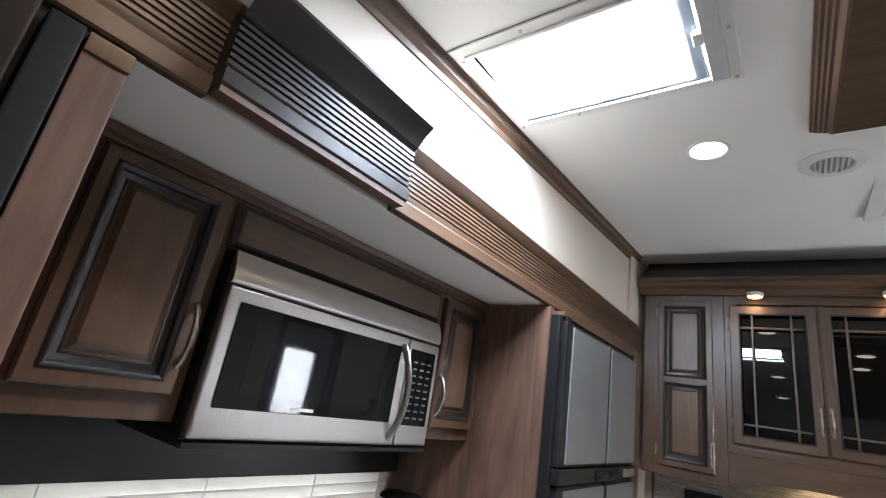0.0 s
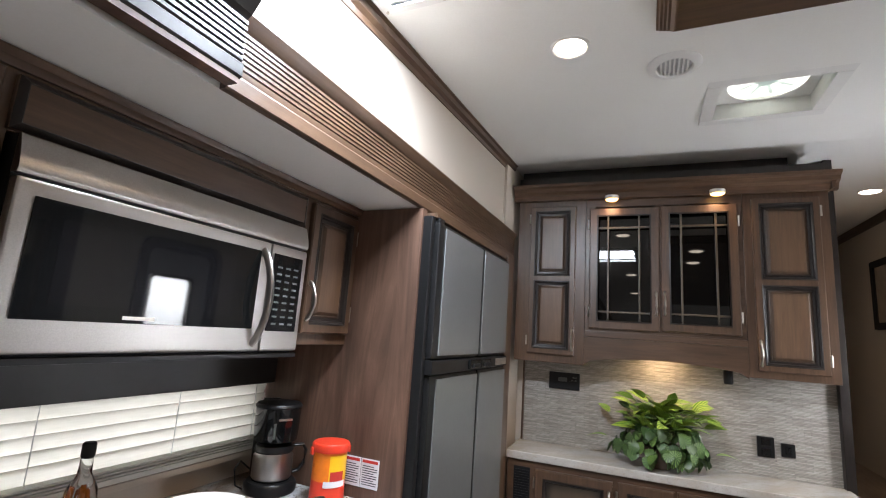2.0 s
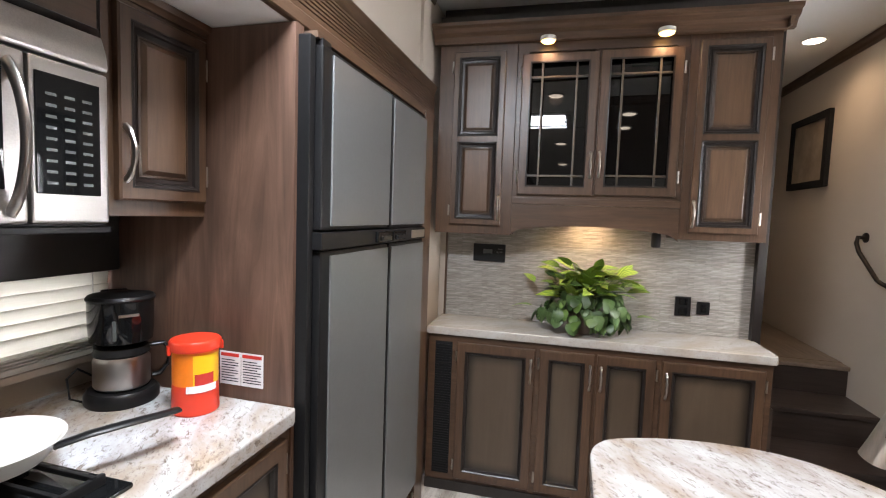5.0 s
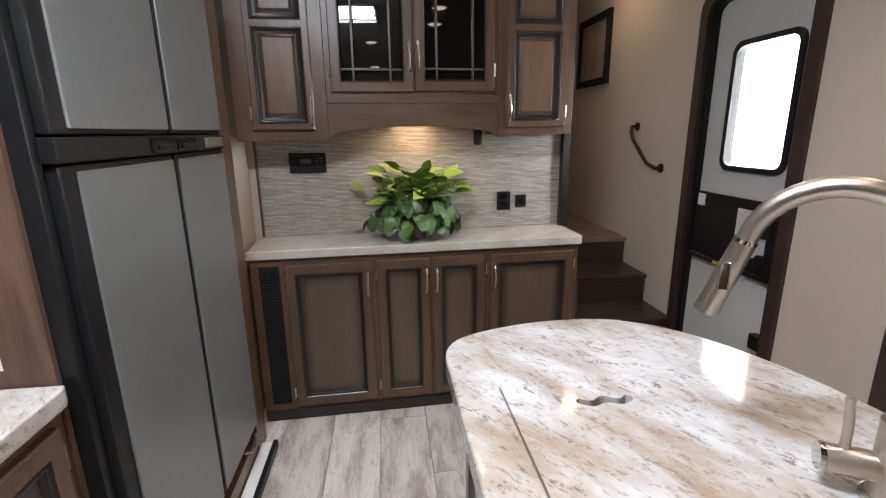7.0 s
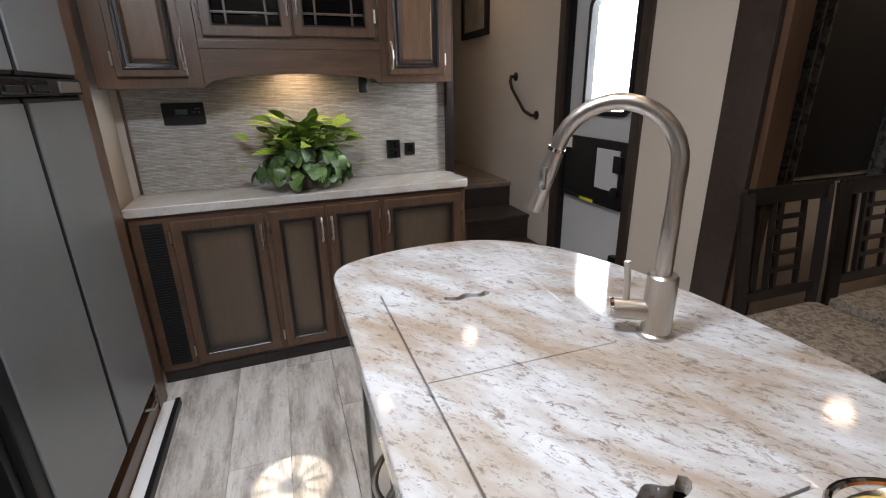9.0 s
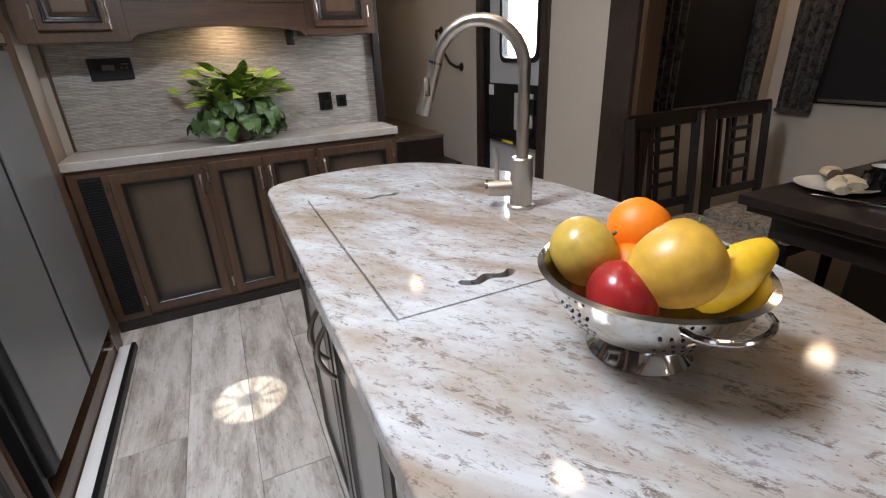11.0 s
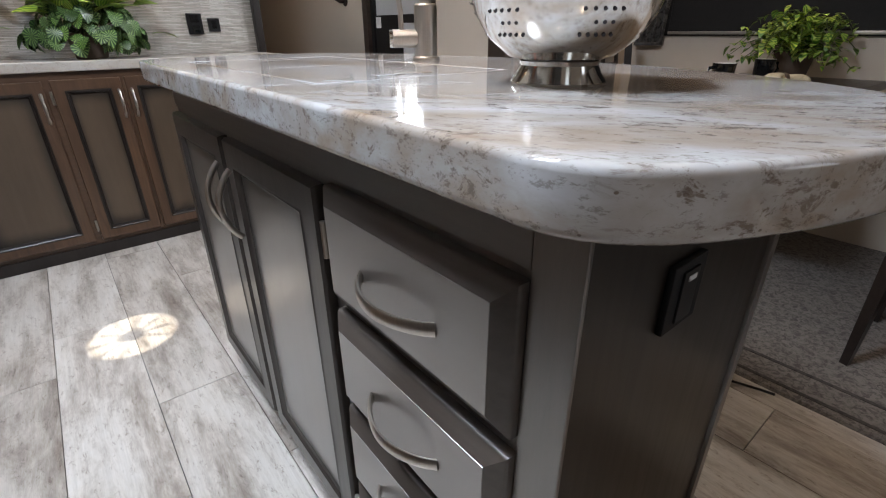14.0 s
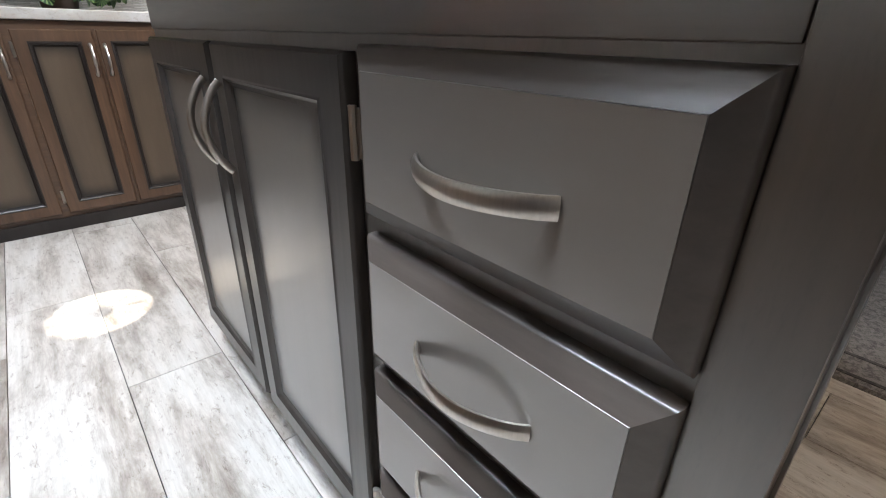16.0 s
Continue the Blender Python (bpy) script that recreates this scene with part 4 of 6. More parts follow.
def hutch_upper():
    t = thing("hutch_wall_cabinet", HU, "brown glazed wood wall cabinet with glass mullion doors", "cabinet")
    y = 0.057
    part("side_unit", box(-0.778, -0.390, y, 0.298, 1.338, 2.285, 0.003), M_WOOD, t)
    part("side_unit", box(0.380, 0.742, y, 0.298, 1.352, 2.285, 0.003), M_WOOD, t)
    part("centre_unit", box(-0.389, 0.379, y + 0.030, 0.298, 1.495, 2.285, 0.003), M_WOOD_X, t)
    part("face_frame", rect_loft(-0.389, 0.379, 1.4955, 2.285, [(0, y + 0.0295), (0, y + 0.004), (0.055, y + 0.004), (0.055, y + 0.0295)], cap=False, cap_start=False), M_WOOD_X, t)
    part("centre_stile", box(-0.030, 0.018, y + 0.004, y + 0.0295, 1.551, 2.229), M_WOOD, t)
    n = 24
    arch = [(-0.389, 1.342)] + [(-0.389 + 0.768 * k / n, 1.342 + 0.012 + 0.040 * math.sin(math.pi * k / n) ** 0.55) for k in range(1, n)] + [(0.379, 1.342), (0.379, 1.494), (-0.389, 1.494)]
    part("arched_valance", loft([[(x, y - 0.004, z) for x, z in arch], [(x, y + 0.016, z) for x, z in arch]]), M_WOOD_X, t)
    part("shelf_rail", box(-0.389, 0.379, y - 0.008, y + 0.004, 1.495, 1.527, 0.002), M_WOOD_X, t)
    door(t, -0.702, -0.444, 1.384, 2.236, y, 2, "r", "l", M_WOOD_B, 0.028, 1.47)
    door(t, 0.418, 0.700, 1.386, 2.242, y, 2, "l", "r", M_WOOD_B, 0.028, 1.47)
    mullion_door(t, -0.366, -0.010, 1.542, 2.216, y + 0.004, "r")
    mullion_door(t, -0.002, 0.356, 1.546, 2.220, y + 0.004, "l")
    prof = [(0.05, 2.270), (0.030, 2.272), (0.024, 2.286), (0.018, 2.300), (-0.004, 2.312), (-0.012, 2.330), (-0.030, 2.338), (-0.034, 2.352), (0.05, 2.354)]
    part("cornice", loft([[(x, yy, z) for yy, z in prof] for x in (-0.805, 0.775)]), M_WOOD_X, t, smooth=25)
    part("cornice_return", loft([[(0.742 + (0.05 - yy) * 0.42, yy2, z) for yy, z in prof] for yy2 in (0.0, 0.298)]), M_WOOD, t, smooth=25)
    part("top_panel", box(-0.79, 0.745, 0.09, 0.298, 2.354, 2.43, 0.002), M_GLAZE, t)


hutch_upper()
solo("hutch_soffit", box(-0.79, 0.62, 0.18, 0.299, 2.432, 2.55, 0.002), M_GLAZE, "dark wood soffit between hutch and ceiling", "soffit", m=HU)


def puck(x, y, z, warm=True, w=3.5):
    m = HU @ Matrix.Translation((x, y, z))
    t = thing("puck_light", m, "round lit puck light under the hutch cornice", "puck light", "puck lights on the hutch")
    part("housing", lathe([(0.036, 0.012), (0.037, 0.0), (0.033, -0.007)], 28, None, (True, False)), M_WHITE, t)
    part("lens", lathe([(0.033, -0.006), (0.028, -0.012), (0.003, -0.014)], 28, None, (False, True)), M_GLOW_WARM, t, "glowing warm lens")
    p = m.translation
    lamp("puck_glow", "SPOT", look((p.x, p.y, p.z - 0.02), (p.x, p.y, 0)), w, WARM, spot=160, soft=0.03)


puck(-0.249, 0.005, 2.262)
puck(0.264, 0.005, 2.272)
puck(0.0, 0.17, 1.482, True, 8.0)


def wall_plate(name, x0, x1, z0, z1, label, cat, screen=False, sockets=0):
    t = thing(name, HU, label, cat)
    part("plate", box(x0, x1, 0.272, 0.285, z0, z1, 0.003), M_BLACK, t)
    if screen:
        part("display", box(x0 + 0.055, x0 + 0.105, 0.2695, 0.2722, z0 + 0.045, z0 + 0.068, 0.001), M_SCREEN, t, "grey display")
        for k in range(4):
            part("button", box(x0 + 0.118 + k * 0.011, x0 + 0.126 + k * 0.011, 0.2695, 0.2722, z0 + 0.050, z0 + 0.058, 0.001), M_SCREEN if k % 2 else M_BLACK, t)
        part("badge", box(x1 - 0.040, x1 - 0.016, 0.2697, 0.2722, z1 - 0.030, z1 - 0.024), M_SCREEN, t)
    for k in range(sockets):
        zc = z0 + (z1 - z0) * (k + 0.5) / sockets
        part("socket", box(x0 + 0.018, x1 - 0.018, 0.2690, 0.2722, zc - 0.017, zc + 0.017, 0.003), M_GLOSS, t)
    return t


wall_plate("thermostat", -0.607, -0.430, 1.180, 1.277, "black digital thermostat panel on the backsplash", "thermostat", True)
wall_plate("wall_outlet", 0.443, 0.517, 0.958, 1.057, "black double wall outlet on the backsplash", "outlet", False, 2)
wall_plate("wall_switch", 0.545, 0.604, 0.971, 1.036, "small black wall socket on the backsplash", "switch", False, 1)
solo("under_cabinet_sensor", lathe([(0.018, 0.0), (0.022, 0.006), (0.022, 0.066), (0.016, 0.072), (0.009, 0.076), (0.009, 0.1885)], 18, HU @ Matrix.Translation((0.305, 0.14, 1.306))), M_BLACK, "small black round fixture under the wall cabinet", "sensor")


# ---------------- plants ----------------
def leaf_bm(length, width, cup=0.15, n=6, full=0.8):
    bm = bmesh.new()
    rows = []
    for i in range(n + 1):
        u = i / n
        w = width * 0.5 * (math.sin(math.pi * u ** 0.75) ** full) if 0 < i < n else 0.0008
        z = -cup * length * (u - 0.1) ** 2
        rows.append([bm.verts.new((-w, u * length, z + 0.18 * w)), bm.verts.new((0, u * length, z)), bm.verts.new((w, u * length, z + 0.18 * w))])
    for a, b in zip(rows, rows[1:]):
        for k in range(2):
            bm.faces.new((a[k], a[k + 1], b[k + 1], b[k]))
    return bm


def big_plant():
    t = thing("potted_plant", HU @ pose(-0.02, 0.125, 0.863), "bushy variegated green artificial plant on the hutch counter", "plant")
    part("pot", lathe([(0.055, 0.0), (0.060, 0.004), (0.078, 0.10), (0.082, 0.105), (0.074, 0.105), (0.070, 0.09)], 28), M_POT, t)
    rng = random.Random(4)
    round_leaf = mesh_of("leaf", leaf_bm(0.060, 0.060, 0.4, 8, 0.5), M_LEAF_R)
    mid_leaf = mesh_of("leaf", leaf_bm(0.064, 0.056, 0.6, 8, 0.6), M_LEAF_R)
    long_leaf = mesh_of("leaf", leaf_bm(0.112, 0.050, 0.45, 8, 0.9), M_LEAF_Y)
    stems = bmesh.new()
    for k in range(296):
        az = rng.uniform(0, 2 * math.pi)
        if rng.random() > 0.50:
            el = radians(rng.uniform(30, 88))
            rad = rng.uniform(0.08, 0.175) * (1.0 + 0.35 * math.cos(az) ** 2)
            mesh = long_leaf if rng.random() < 0.8 else mid_leaf
            tip = Vector((math.cos(az) * math.cos(el) * rad * 1.25, math.sin(az) * math.cos(el) * rad * 0.7, 0.12 + math.sin(el) * rad))
            pitch = rng.uniform(10, 62)
        else:
            az = rng.uniform(math.pi * 0.92, math.pi * 2.08)
            el, rad = radians(rng.uniform(-24, 66)), rng.uniform(0.66, 1.04)
            tip = Vector((math.cos(az) * math.cos(el) * 0.205 * rad, math.sin(az) * math.cos(el) * 0.135 * rad - 0.012, 0.115 + math.sin(el) * 0.135 * rad))
            mesh = round_leaf if rng.random() < 0.75 else mid_leaf
            pitch = rng.uniform(-95, -25)
        if tip.y > 0.10:
            tip.y = 0.10
        m = Matrix.Translation(tip) @ Matrix.Rotation(az - math.pi / 2 + rng.uniform(-0.8, 0.8), 4, "Z") @ Matrix.Rotation(radians(pitch), 4, "X") @ Matrix.Rotation(rng.uniform(-0.6, 0.6), 4, "Y") @ Matrix.Scale(rng.uniform(0.75, 1.15), 4)
        put("leaf", mesh, t, m)
        if k % 3 == 0:
            add_to(stems, sweep([(0, 0, 0.09), (tip.x * 0.5, tip.y * 0.5, max(0.12, tip.z * 0.75 + 0.05)), tuple(tip)], 0.0018, n=5))
    tagged(part("stem_mass", stems, M_STEM, t), kind="stuff")
    for sx, sz in ((0.30, 0.10), (-0.29, 0.12)):
        put("leaf", long_leaf, t, pose(sx * 0.85, -0.02, sz, 10, 0, -80 if sx > 0 else 80))


big_plant()


# ---------------- refrigerator ----------------
def fridge():
    t = thing("refrigerator", pose(-0.618, 0, 0, 0, 0, 90), "black-framed grey four-door refrigerator built into the slide-out", "refrigerator")
    # local x runs along the wall, local -y faces the room
    part("case", box(1.690, 2.60, 0.03, 0.62, 0.10, 1.862, 0.006), M_BLACK, t)
    part("left_jamb", box(1.668, 1.694, -0.012, 0.03, 0.06, 1.868, 0.005), M_BLACK, t)
    for nm, a, b, lo, hi in (("door", 1.700, 2.172, 1.372, 1.852), ("door", 2.186, 2.588, 1.372, 1.852), ("door", 1.700, 2.172, 0.175, 1.318), ("door", 2.186, 2.588, 0.175, 1.318)):
        d = part(nm, box(a, b, -0.030, 0.028, lo, hi, 0.010), M_BLACK, t)
        part("front_panel", box(a + (0.048 if a < 2 else 0.010), b - 0.008, -0.036, -0.0295, lo + 0.012, hi - 0.014, 0.003), M_FRIDGE, d, "satin grey front panel")
    part("handle_rail", box(1.690, 2.592, -0.040, 0.03, 1.321, 1.369, 0.006), M_BLACK, t)
    for x in (2.10, 2.24):
        g = part("door_latch", box(x - 0.065, x + 0.065, -0.052, -0.038, 1.326, 1.364, 0.006), M_GLOSS, t)
        part("finger_grip", box(x - 0.040, x + 0.040, -0.060, -0.050, 1.333, 1.347, 0.003), M_BLACK, g)
    part("control_panel", box(2.40, 2.56, -0.046, -0.038, 1.329, 1.361, 0.003), M_NICKEL, t, "silver control panel")
    part("top_hinge", box(1.715, 1.76, -0.020, 0.02, 1.853, 1.872, 0.003), M_BLACK, t)
    part("foot_hook", sweep([(2.40, -0.03, 0.17), (2.45, -0.045, 0.14), (2.50, -0.045, 0.13), (2.55, -0.03, 0.15)], 0.006), M_NICKEL, t)
    return t


fridge()
structure("trim_fridge_right", box(-0.80, -0.600, 2.612, 2.738, 0.0, 1.886, 0.004), M_WOOD, "brown wood stile beside the refrigerator", "trim")
structure("trim_fridge_base", box(-0.80, -0.604, 1.70, 2.610, 0.0, 0.098, 0.003), M_WOOD_H, "brown wood plinth under the refrigerator", "trim")
structure("trim_fridge_top", box(-0.80, -0.604, 1.70, 2.610, 1.868, 1.886, 0.002), M_WOOD_H, "brown wood rail above the refrigerator", "trim")
structure("trim_fridge_panel", box(-1.28, -0.640, 1.656, 1.694, 0.0, 1.894, 0.003), M_PANEL, "warm brown wood side panel of the refrigerator alcove", "trim")


def warning_card(y0, y1):
    t = thing("warning_card", None, "white printed warning card with a red heading on the wood panel", "label", "warning cards")
    z0, z1 = 0.945, 1.036
    x0, x1 = y0, y1
    part("card", box(x0, x1, 1.6535, 1.6555, z0, z1), M_PAPER, t)
    part("heading", box(x0 + 0.004, x1 - 0.004, 1.6525, 1.6534, z1 - 0.013, z1 - 0.004), M_INKRED, t, "red heading bar")
    for k in range(9):
        part("text_bar", box(x0 + 0.006, x1 - (0.006 if k % 3 else 0.018), 1.6527, 1.6534, z1 - 0.024 - k * 0.0072, z1 - 0.0215 - k * 0.0072), M_INK, t)


warning_card(-0.862, -0.797)
warning_card(-0.794, -0.726)


# ---------------- kitchen counter and wall cabinets ----------------
KT = pose(-0.91, 0, 0, 0, 0, 90)      # local x along the wall, local -y into the room


def upper_cabinets():
    t = thing("wall_cabinet", KT, "brown glazed wood wall cabinet beside the microwave", "cabinet", "kitchen wall cabinets")
    part("body", box(0.290, 0.616, 0.0, 0.36, 1.405, 1.866, 0.003), M_WOOD, t)
    door(t, 0.352, 0.592, 1.452, 1.858, 0.0, 1, "r", None, M_WOOD_B, 0.024, 1.565)
    t = thing("wall_cabinet", KT, "narrow brown glazed wood wall cabinet beside the panel", "cabinet", "kitchen wall cabinets")
    part("body", box(1.362, 1.652, 0.0, 0.36, 1.398, 1.866, 0.003), M_WOOD, t)
    door(t, 1.394, 1.640, 1.434, 1.850, 0.0, 1, "l", "r", M_WOOD_B, 0.028, 1.535)
    t = thing("wall_cabinet", KT, "low brown wood cabinet panel above the microwave", "cabinet", "kitchen wall cabinets")
    part("body", box(0.614, 1.360, 0.0, 0.36, 1.756, 1.866, 0.003), M_WOOD_X, t)
    part("front_panel", rect_loft(0.612, 1.360, 1.758, 1.856, [(0, 0), (0, -0.012), (0.012, -0.020), (0.016, -0.020)], cap_start=False), M_WOOD_X, t)
    part("bead", rect_loft(0.612, 1.360, 1.758, 1.856, [(0.0, -0.011), (0.002, -0.015), (0.012, -0.0215), (0.014, -0.020)], cap=False, cap_start=False), M_GLAZE, t)
    solo("cabinet_crown", loft([[(x, y, z) for y, z in ((0.01, 1.866), (-0.006, 1.866), (-0.010, 1.874), (-0.018, 1.878), (-0.020, 1.894), (0.01, 1.8955))] for x in (0.290, 1.654)]), M_WOOD_X, "brown crown strip on the kitchen wall cabinets", "trim", m=KT)


upper_cabinets()


def microwave():
    t = thing("microwave", pose(-0.87, 0, 0, 0, 0, 90), "stainless steel over-range microwave with a black glass door", "microwave")
    part("case", box(0.622, 1.345, 0.012, 0.38, 1.378, 1.752, 0.004), M_BLACK, t)
    g = part("vent_hood", loft([[(x, y, z) for y, z in ((0.012, 1.682), (-0.008, 1.682), (-0.012, 1.690), (-0.008, 1.716), (0.000, 1.740), (0.004, 1.750), (0.012, 1.752))] for x in (0.622, 1.342)]), M_STEEL, t, "curved brushed steel top band")
    d = part("door", box(0.622, 1.196, -0.012, 0.013, 1.384, 1.676, 0.007), M_STEEL, t)
    part("window_surround", box(0.652, 1.160, -0.0150, -0.0115, 1.442, 1.648, 0.0015), M_GLOSS, d, "black glass")
    part("window", box(0.700, 1.085, -0.0156, -0.0148, 1.470, 1.618, 0.0003), M_MWIN, d, "finely meshed window")
    part("brand_bar", box(0.83, 0.895, -0.0160, -0.0149, 1.449, 1.456), M_NICKEL, d)
    pts = [(1.168, -0.012 - 0.042 * math.sin(math.pi * k / 14) ** 0.7, 1.402 + 0.250 * k / 14) for k in range(15)]
    part("handle", sweep(pts, 0.011, 0.007, 12, (1, 0, 0)), M_STEEL, d, "curved steel handle")
    c = part("control_panel", box(1.200, 1.342, -0.012, 0.013, 1.384, 1.676, 0.007), M_STEEL, t)
    k0 = part("keypad", box(1.208, 1.322, -0.0150, -0.0115, 1.438, 1.650, 0.004), M_GLOSS, c, "black keypad")
    key = mesh_of("key", box(-0.009, 0.009, -0.0004, 0.0004, -0.0026, 0.0026), M_SCREEN)
    for r in range(9):
        for q in range(3):
            put("key", key, k0, Matrix.Translation((1.233 + q * 0.032, -0.0154, 1.458 + r * 0.0195)))
    part("underside_lip", box(0.622, 1.350, -0.004, 0.30, 1.366, 1.378, 0.002), M_BLACK, t)


microwave()
solo("window_valance", box(-1.278, -1.205, 0.30, 1.654, 1.235, 1.40, 0.008), M_VALANCE, "dark padded valance over the kitchen window", "valance")


def blind():
    t = thing("window_blind", None, "cream slatted blind lowered over the kitchen window", "blind")
    arc = [(0.004 * math.cos(a), 0.0215 * math.sin(a)) for a in (-1.45, -0.8, 0.0, 0.8, 1.45)]
    prof = arc + [(x - 0.0022, z) for x, z in reversed(arc)]
    slat = mesh_of("slat", moved(loft([[(x, y, z) for x, z in prof] for y in (0.40, 1.648)]), Matrix.Translation((0, 1.02, 0)) @ Matrix.Rotation(radians(14), 4, "Y") @ Matrix.Translation((0, -1.02, 0))), M_BLIND)
    for k in range(6):
        put("slat", slat, t, Matrix.Translation((-1.250, 0, 1.068 + 0.0355 * k)))
    flat = mesh_of("slat", box(-0.022, 0.022, 0.40, 1.648, -0.0014, 0.0014, 0.001), M_BLIND)
    for k in range(6):
        put("stacked_slat", flat, t, pose(-1.248 + 0.002 * (k % 2), 0, 1.0245 + 0.0042 * k, 0, 2.5 if k % 2 else -1.5, 0))
    part("bottom_rail", box(-1.268, -1.226, 0.40, 1.648, 1.006, 1.021, 0.003), M_BLIND, t)
    for y in (0.55, 0.92, 1.29, 1.60):
        part("cord", sweep([(-1.2415, y, 1.02), (-1.2415, y, 1.245)], 0.0014, n=5), M_GREYDOOR, t)


blind()
structure("trim_window_ledge", box(-1.279, -1.225, 0.29, 1.655, 0.985, 1.004, 0.004), M_WALL, "ledge under the kitchen window", "trim")


def base_cabinet():
    t = thing("kitchen_base_cabinet", pose(-0.645, 0, 0, 0, 0, 90), "brown glazed wood kitchen base cabinet under the cooktop", "cabinet")
    part("body", box(0.290, 1.654, 0.0, 0.62, 0.08, 0.868, 0.003), M_WOOD, t)
    part("toe_kick", box(0.290, 1.654, 0.05, 0.60, 0.0, 0.079), M_MATTE, t)
    door(t, 1.300, 1.620, 0.11, 0.840, 0.0, 1, "l", "r", M_FIELD, 0.042, 0.74, raised=False)
    door(t, 0.960, 1.280, 0.11, 0.840, 0.0, 1, "r", "l", M_FIELD, 0.042, 0.74, raised=False)
    door(t, 0.330, 0.920, 0.11, 0.840, 0.0, 1, "r", "l", M_FIELD, 0.042, 0.74, raised=False)


base_cabinet()
solo("kitchen_countertop", prism_z([(-1.278, 0.292), (-0.625, 0.292), (-0.618, 0.30), (-0.618, 1.635), (-0.626, 1.652), (-1.278, 1.652)], 0.869, 0.910, None, 0.006), M_TOP, "pale stone-look laminate kitchen countertop", "countertop")


def cooktop():
    t = thing("cooktop", pose(-0.94, 0.93, 0.911), "black gas cooktop with grates set in the counter", "cooktop")
    part("plate", box(-0.24, 0.24, -0.33, 0.32, 0.0, 0.010, 0.004), M_GLOSS, t)
    for cy in (-0.16, 0.16):
        part("burner", lathe([(0.045, 0.010), (0.048, 0.016), (0.03, 0.022), (0.01, 0.023)], 24, Matrix.Translation((0.02, cy, 0))), M_BLACK, t)
        bm = bmesh.new()
        for k in range(-2, 3):
            box(-0.20, 0.20, cy + k * 0.06 - 0.004, cy + k * 0.06 + 0.004, 0.024, 0.034, 0.002, bm)
        for x in (-0.20, 0.0, 0.19):
            box(x, x + 0.010, cy - 0.14, cy + 0.14, 0.010, 0.030, 0.002, bm)
        part("grate", bm, M_BLACK, t)
    for k in range(3):
        part("knob", lathe([(0.018, 0.010), (0.019, 0.022), (0.015, 0.030)], 18, Matrix.Translation((0.212, -0.16 + k * 0.16, 0))), M_BLACK, t)


cooktop()


def skillet():
    t = thing("frying_pan", pose(-0.945, 1.165, 0.946), "cream enamel frying pan with a long grey handle on the cooktop", "pan")
    part("pan_body", lathe([(0.078, 0.0), (0.092, 0.006), (0.118, 0.042), (0.121, 0.045), (0.114, 0.043), (0.088, 0.010), (0.010, 0.008)], 40, None, (True, True)), M_ENAMEL, t)
    part("handle", sweep([(0.105, 0.05, 0.036), (0.14, 0.085, 0.048), (0.17, 0.14, 0.050), (0.185, 0.20, 0.044), (0.19, 0.24, 0.040)], 0.013, 0.006, 10, (0, 0, 1)), M_BLACK, t, "dark grey handle")


skillet()
solo("serving_spoon", sweep([(-0.90, 1.03, 1.0), (-0.95, 1.06, 0.985), (-1.00, 1.09, 0.962), (-1.02, 1.10, 0.958)], 0.010, 0.004, 10, taper=lambda u: 0.6 + u), M_NICKEL, "steel spoon resting in the frying pan", "spoon")


def coffee_maker():
    t = thing("coffee_maker", pose(-1.075, 1.545, 0.910, 0, 0, 62), "black drip coffee maker with a steel carafe on the counter", "coffee maker")
    part("base", lathe([(0.080, 0.0), (0.084, 0.005), (0.084, 0.026), (0.076, 0.036), (0.02, 0.038)], 34), M_BLACK, t)
    part("warming_plate", lathe([(0.060, 0.038), (0.060, 0.040), (0.01, 0.0405)], 28), M_GLOSS, t)
    part("column", box(-0.050, 0.050, 0.045, 0.082, 0.03, 0.20, 0.012), M_BLACK, t)
    part("brew_head", lathe([(0.058, 0.155), (0.070, 0.163), (0.073, 0.200), (0.074, 0.268)], 34, None, (True, True)), M_GLOSS, t)
    part("lid", lathe([(0.076, 0.269), (0.077, 0.274), (0.072, 0.281), (0.040, 0.286), (0.006, 0.287)], 34), M_BLACK, t)
    part("lid_hinge", box(-0.030, 0.030, 0.066, 0.086, 0.262, 0.284, 0.005), M_BLACK, t)
    part("badge", box(-0.022, 0.022, -0.0765, -0.0730, 0.233, 0.240, 0.001), M_NICKEL, t)
    part("water_gauge", box(-0.034, -0.026, -0.0700, -0.0650, 0.175, 0.225, 0.002), M_SCREEN, t)
    c = part("carafe", lathe([(0.060, 0.042), (0.064, 0.048), (0.064, 0.112), (0.058, 0.124)], 34), M_STEEL, t, "brushed steel carafe")
    part("carafe_collar", lathe([(0.060, 0.1245), (0.064, 0.130), (0.060, 0.146), (0.046, 0.154), (0.01, 0.1545)], 30), M_BLACK, c)
    part("carafe_handle", sweep([(0.058, -0.012, 0.140), (0.092, -0.020, 0.142), (0.104, -0.022, 0.122), (0.100, -0.021, 0.080), (0.084, -0.017, 0.058), (0.066, -0.014, 0.056)], 0.009, 0.006), M_BLACK, c)
    part("cord", sweep([(-0.045, 0.075, 0.05), (-0.085, 0.062, 0.085), (-0.110, 0.035, 0.070), (-0.108, 0.015, 0.025), (-0.078, 0.020, 0.006)], 0.003, n=6), M_BLACK, t)


coffee_maker()


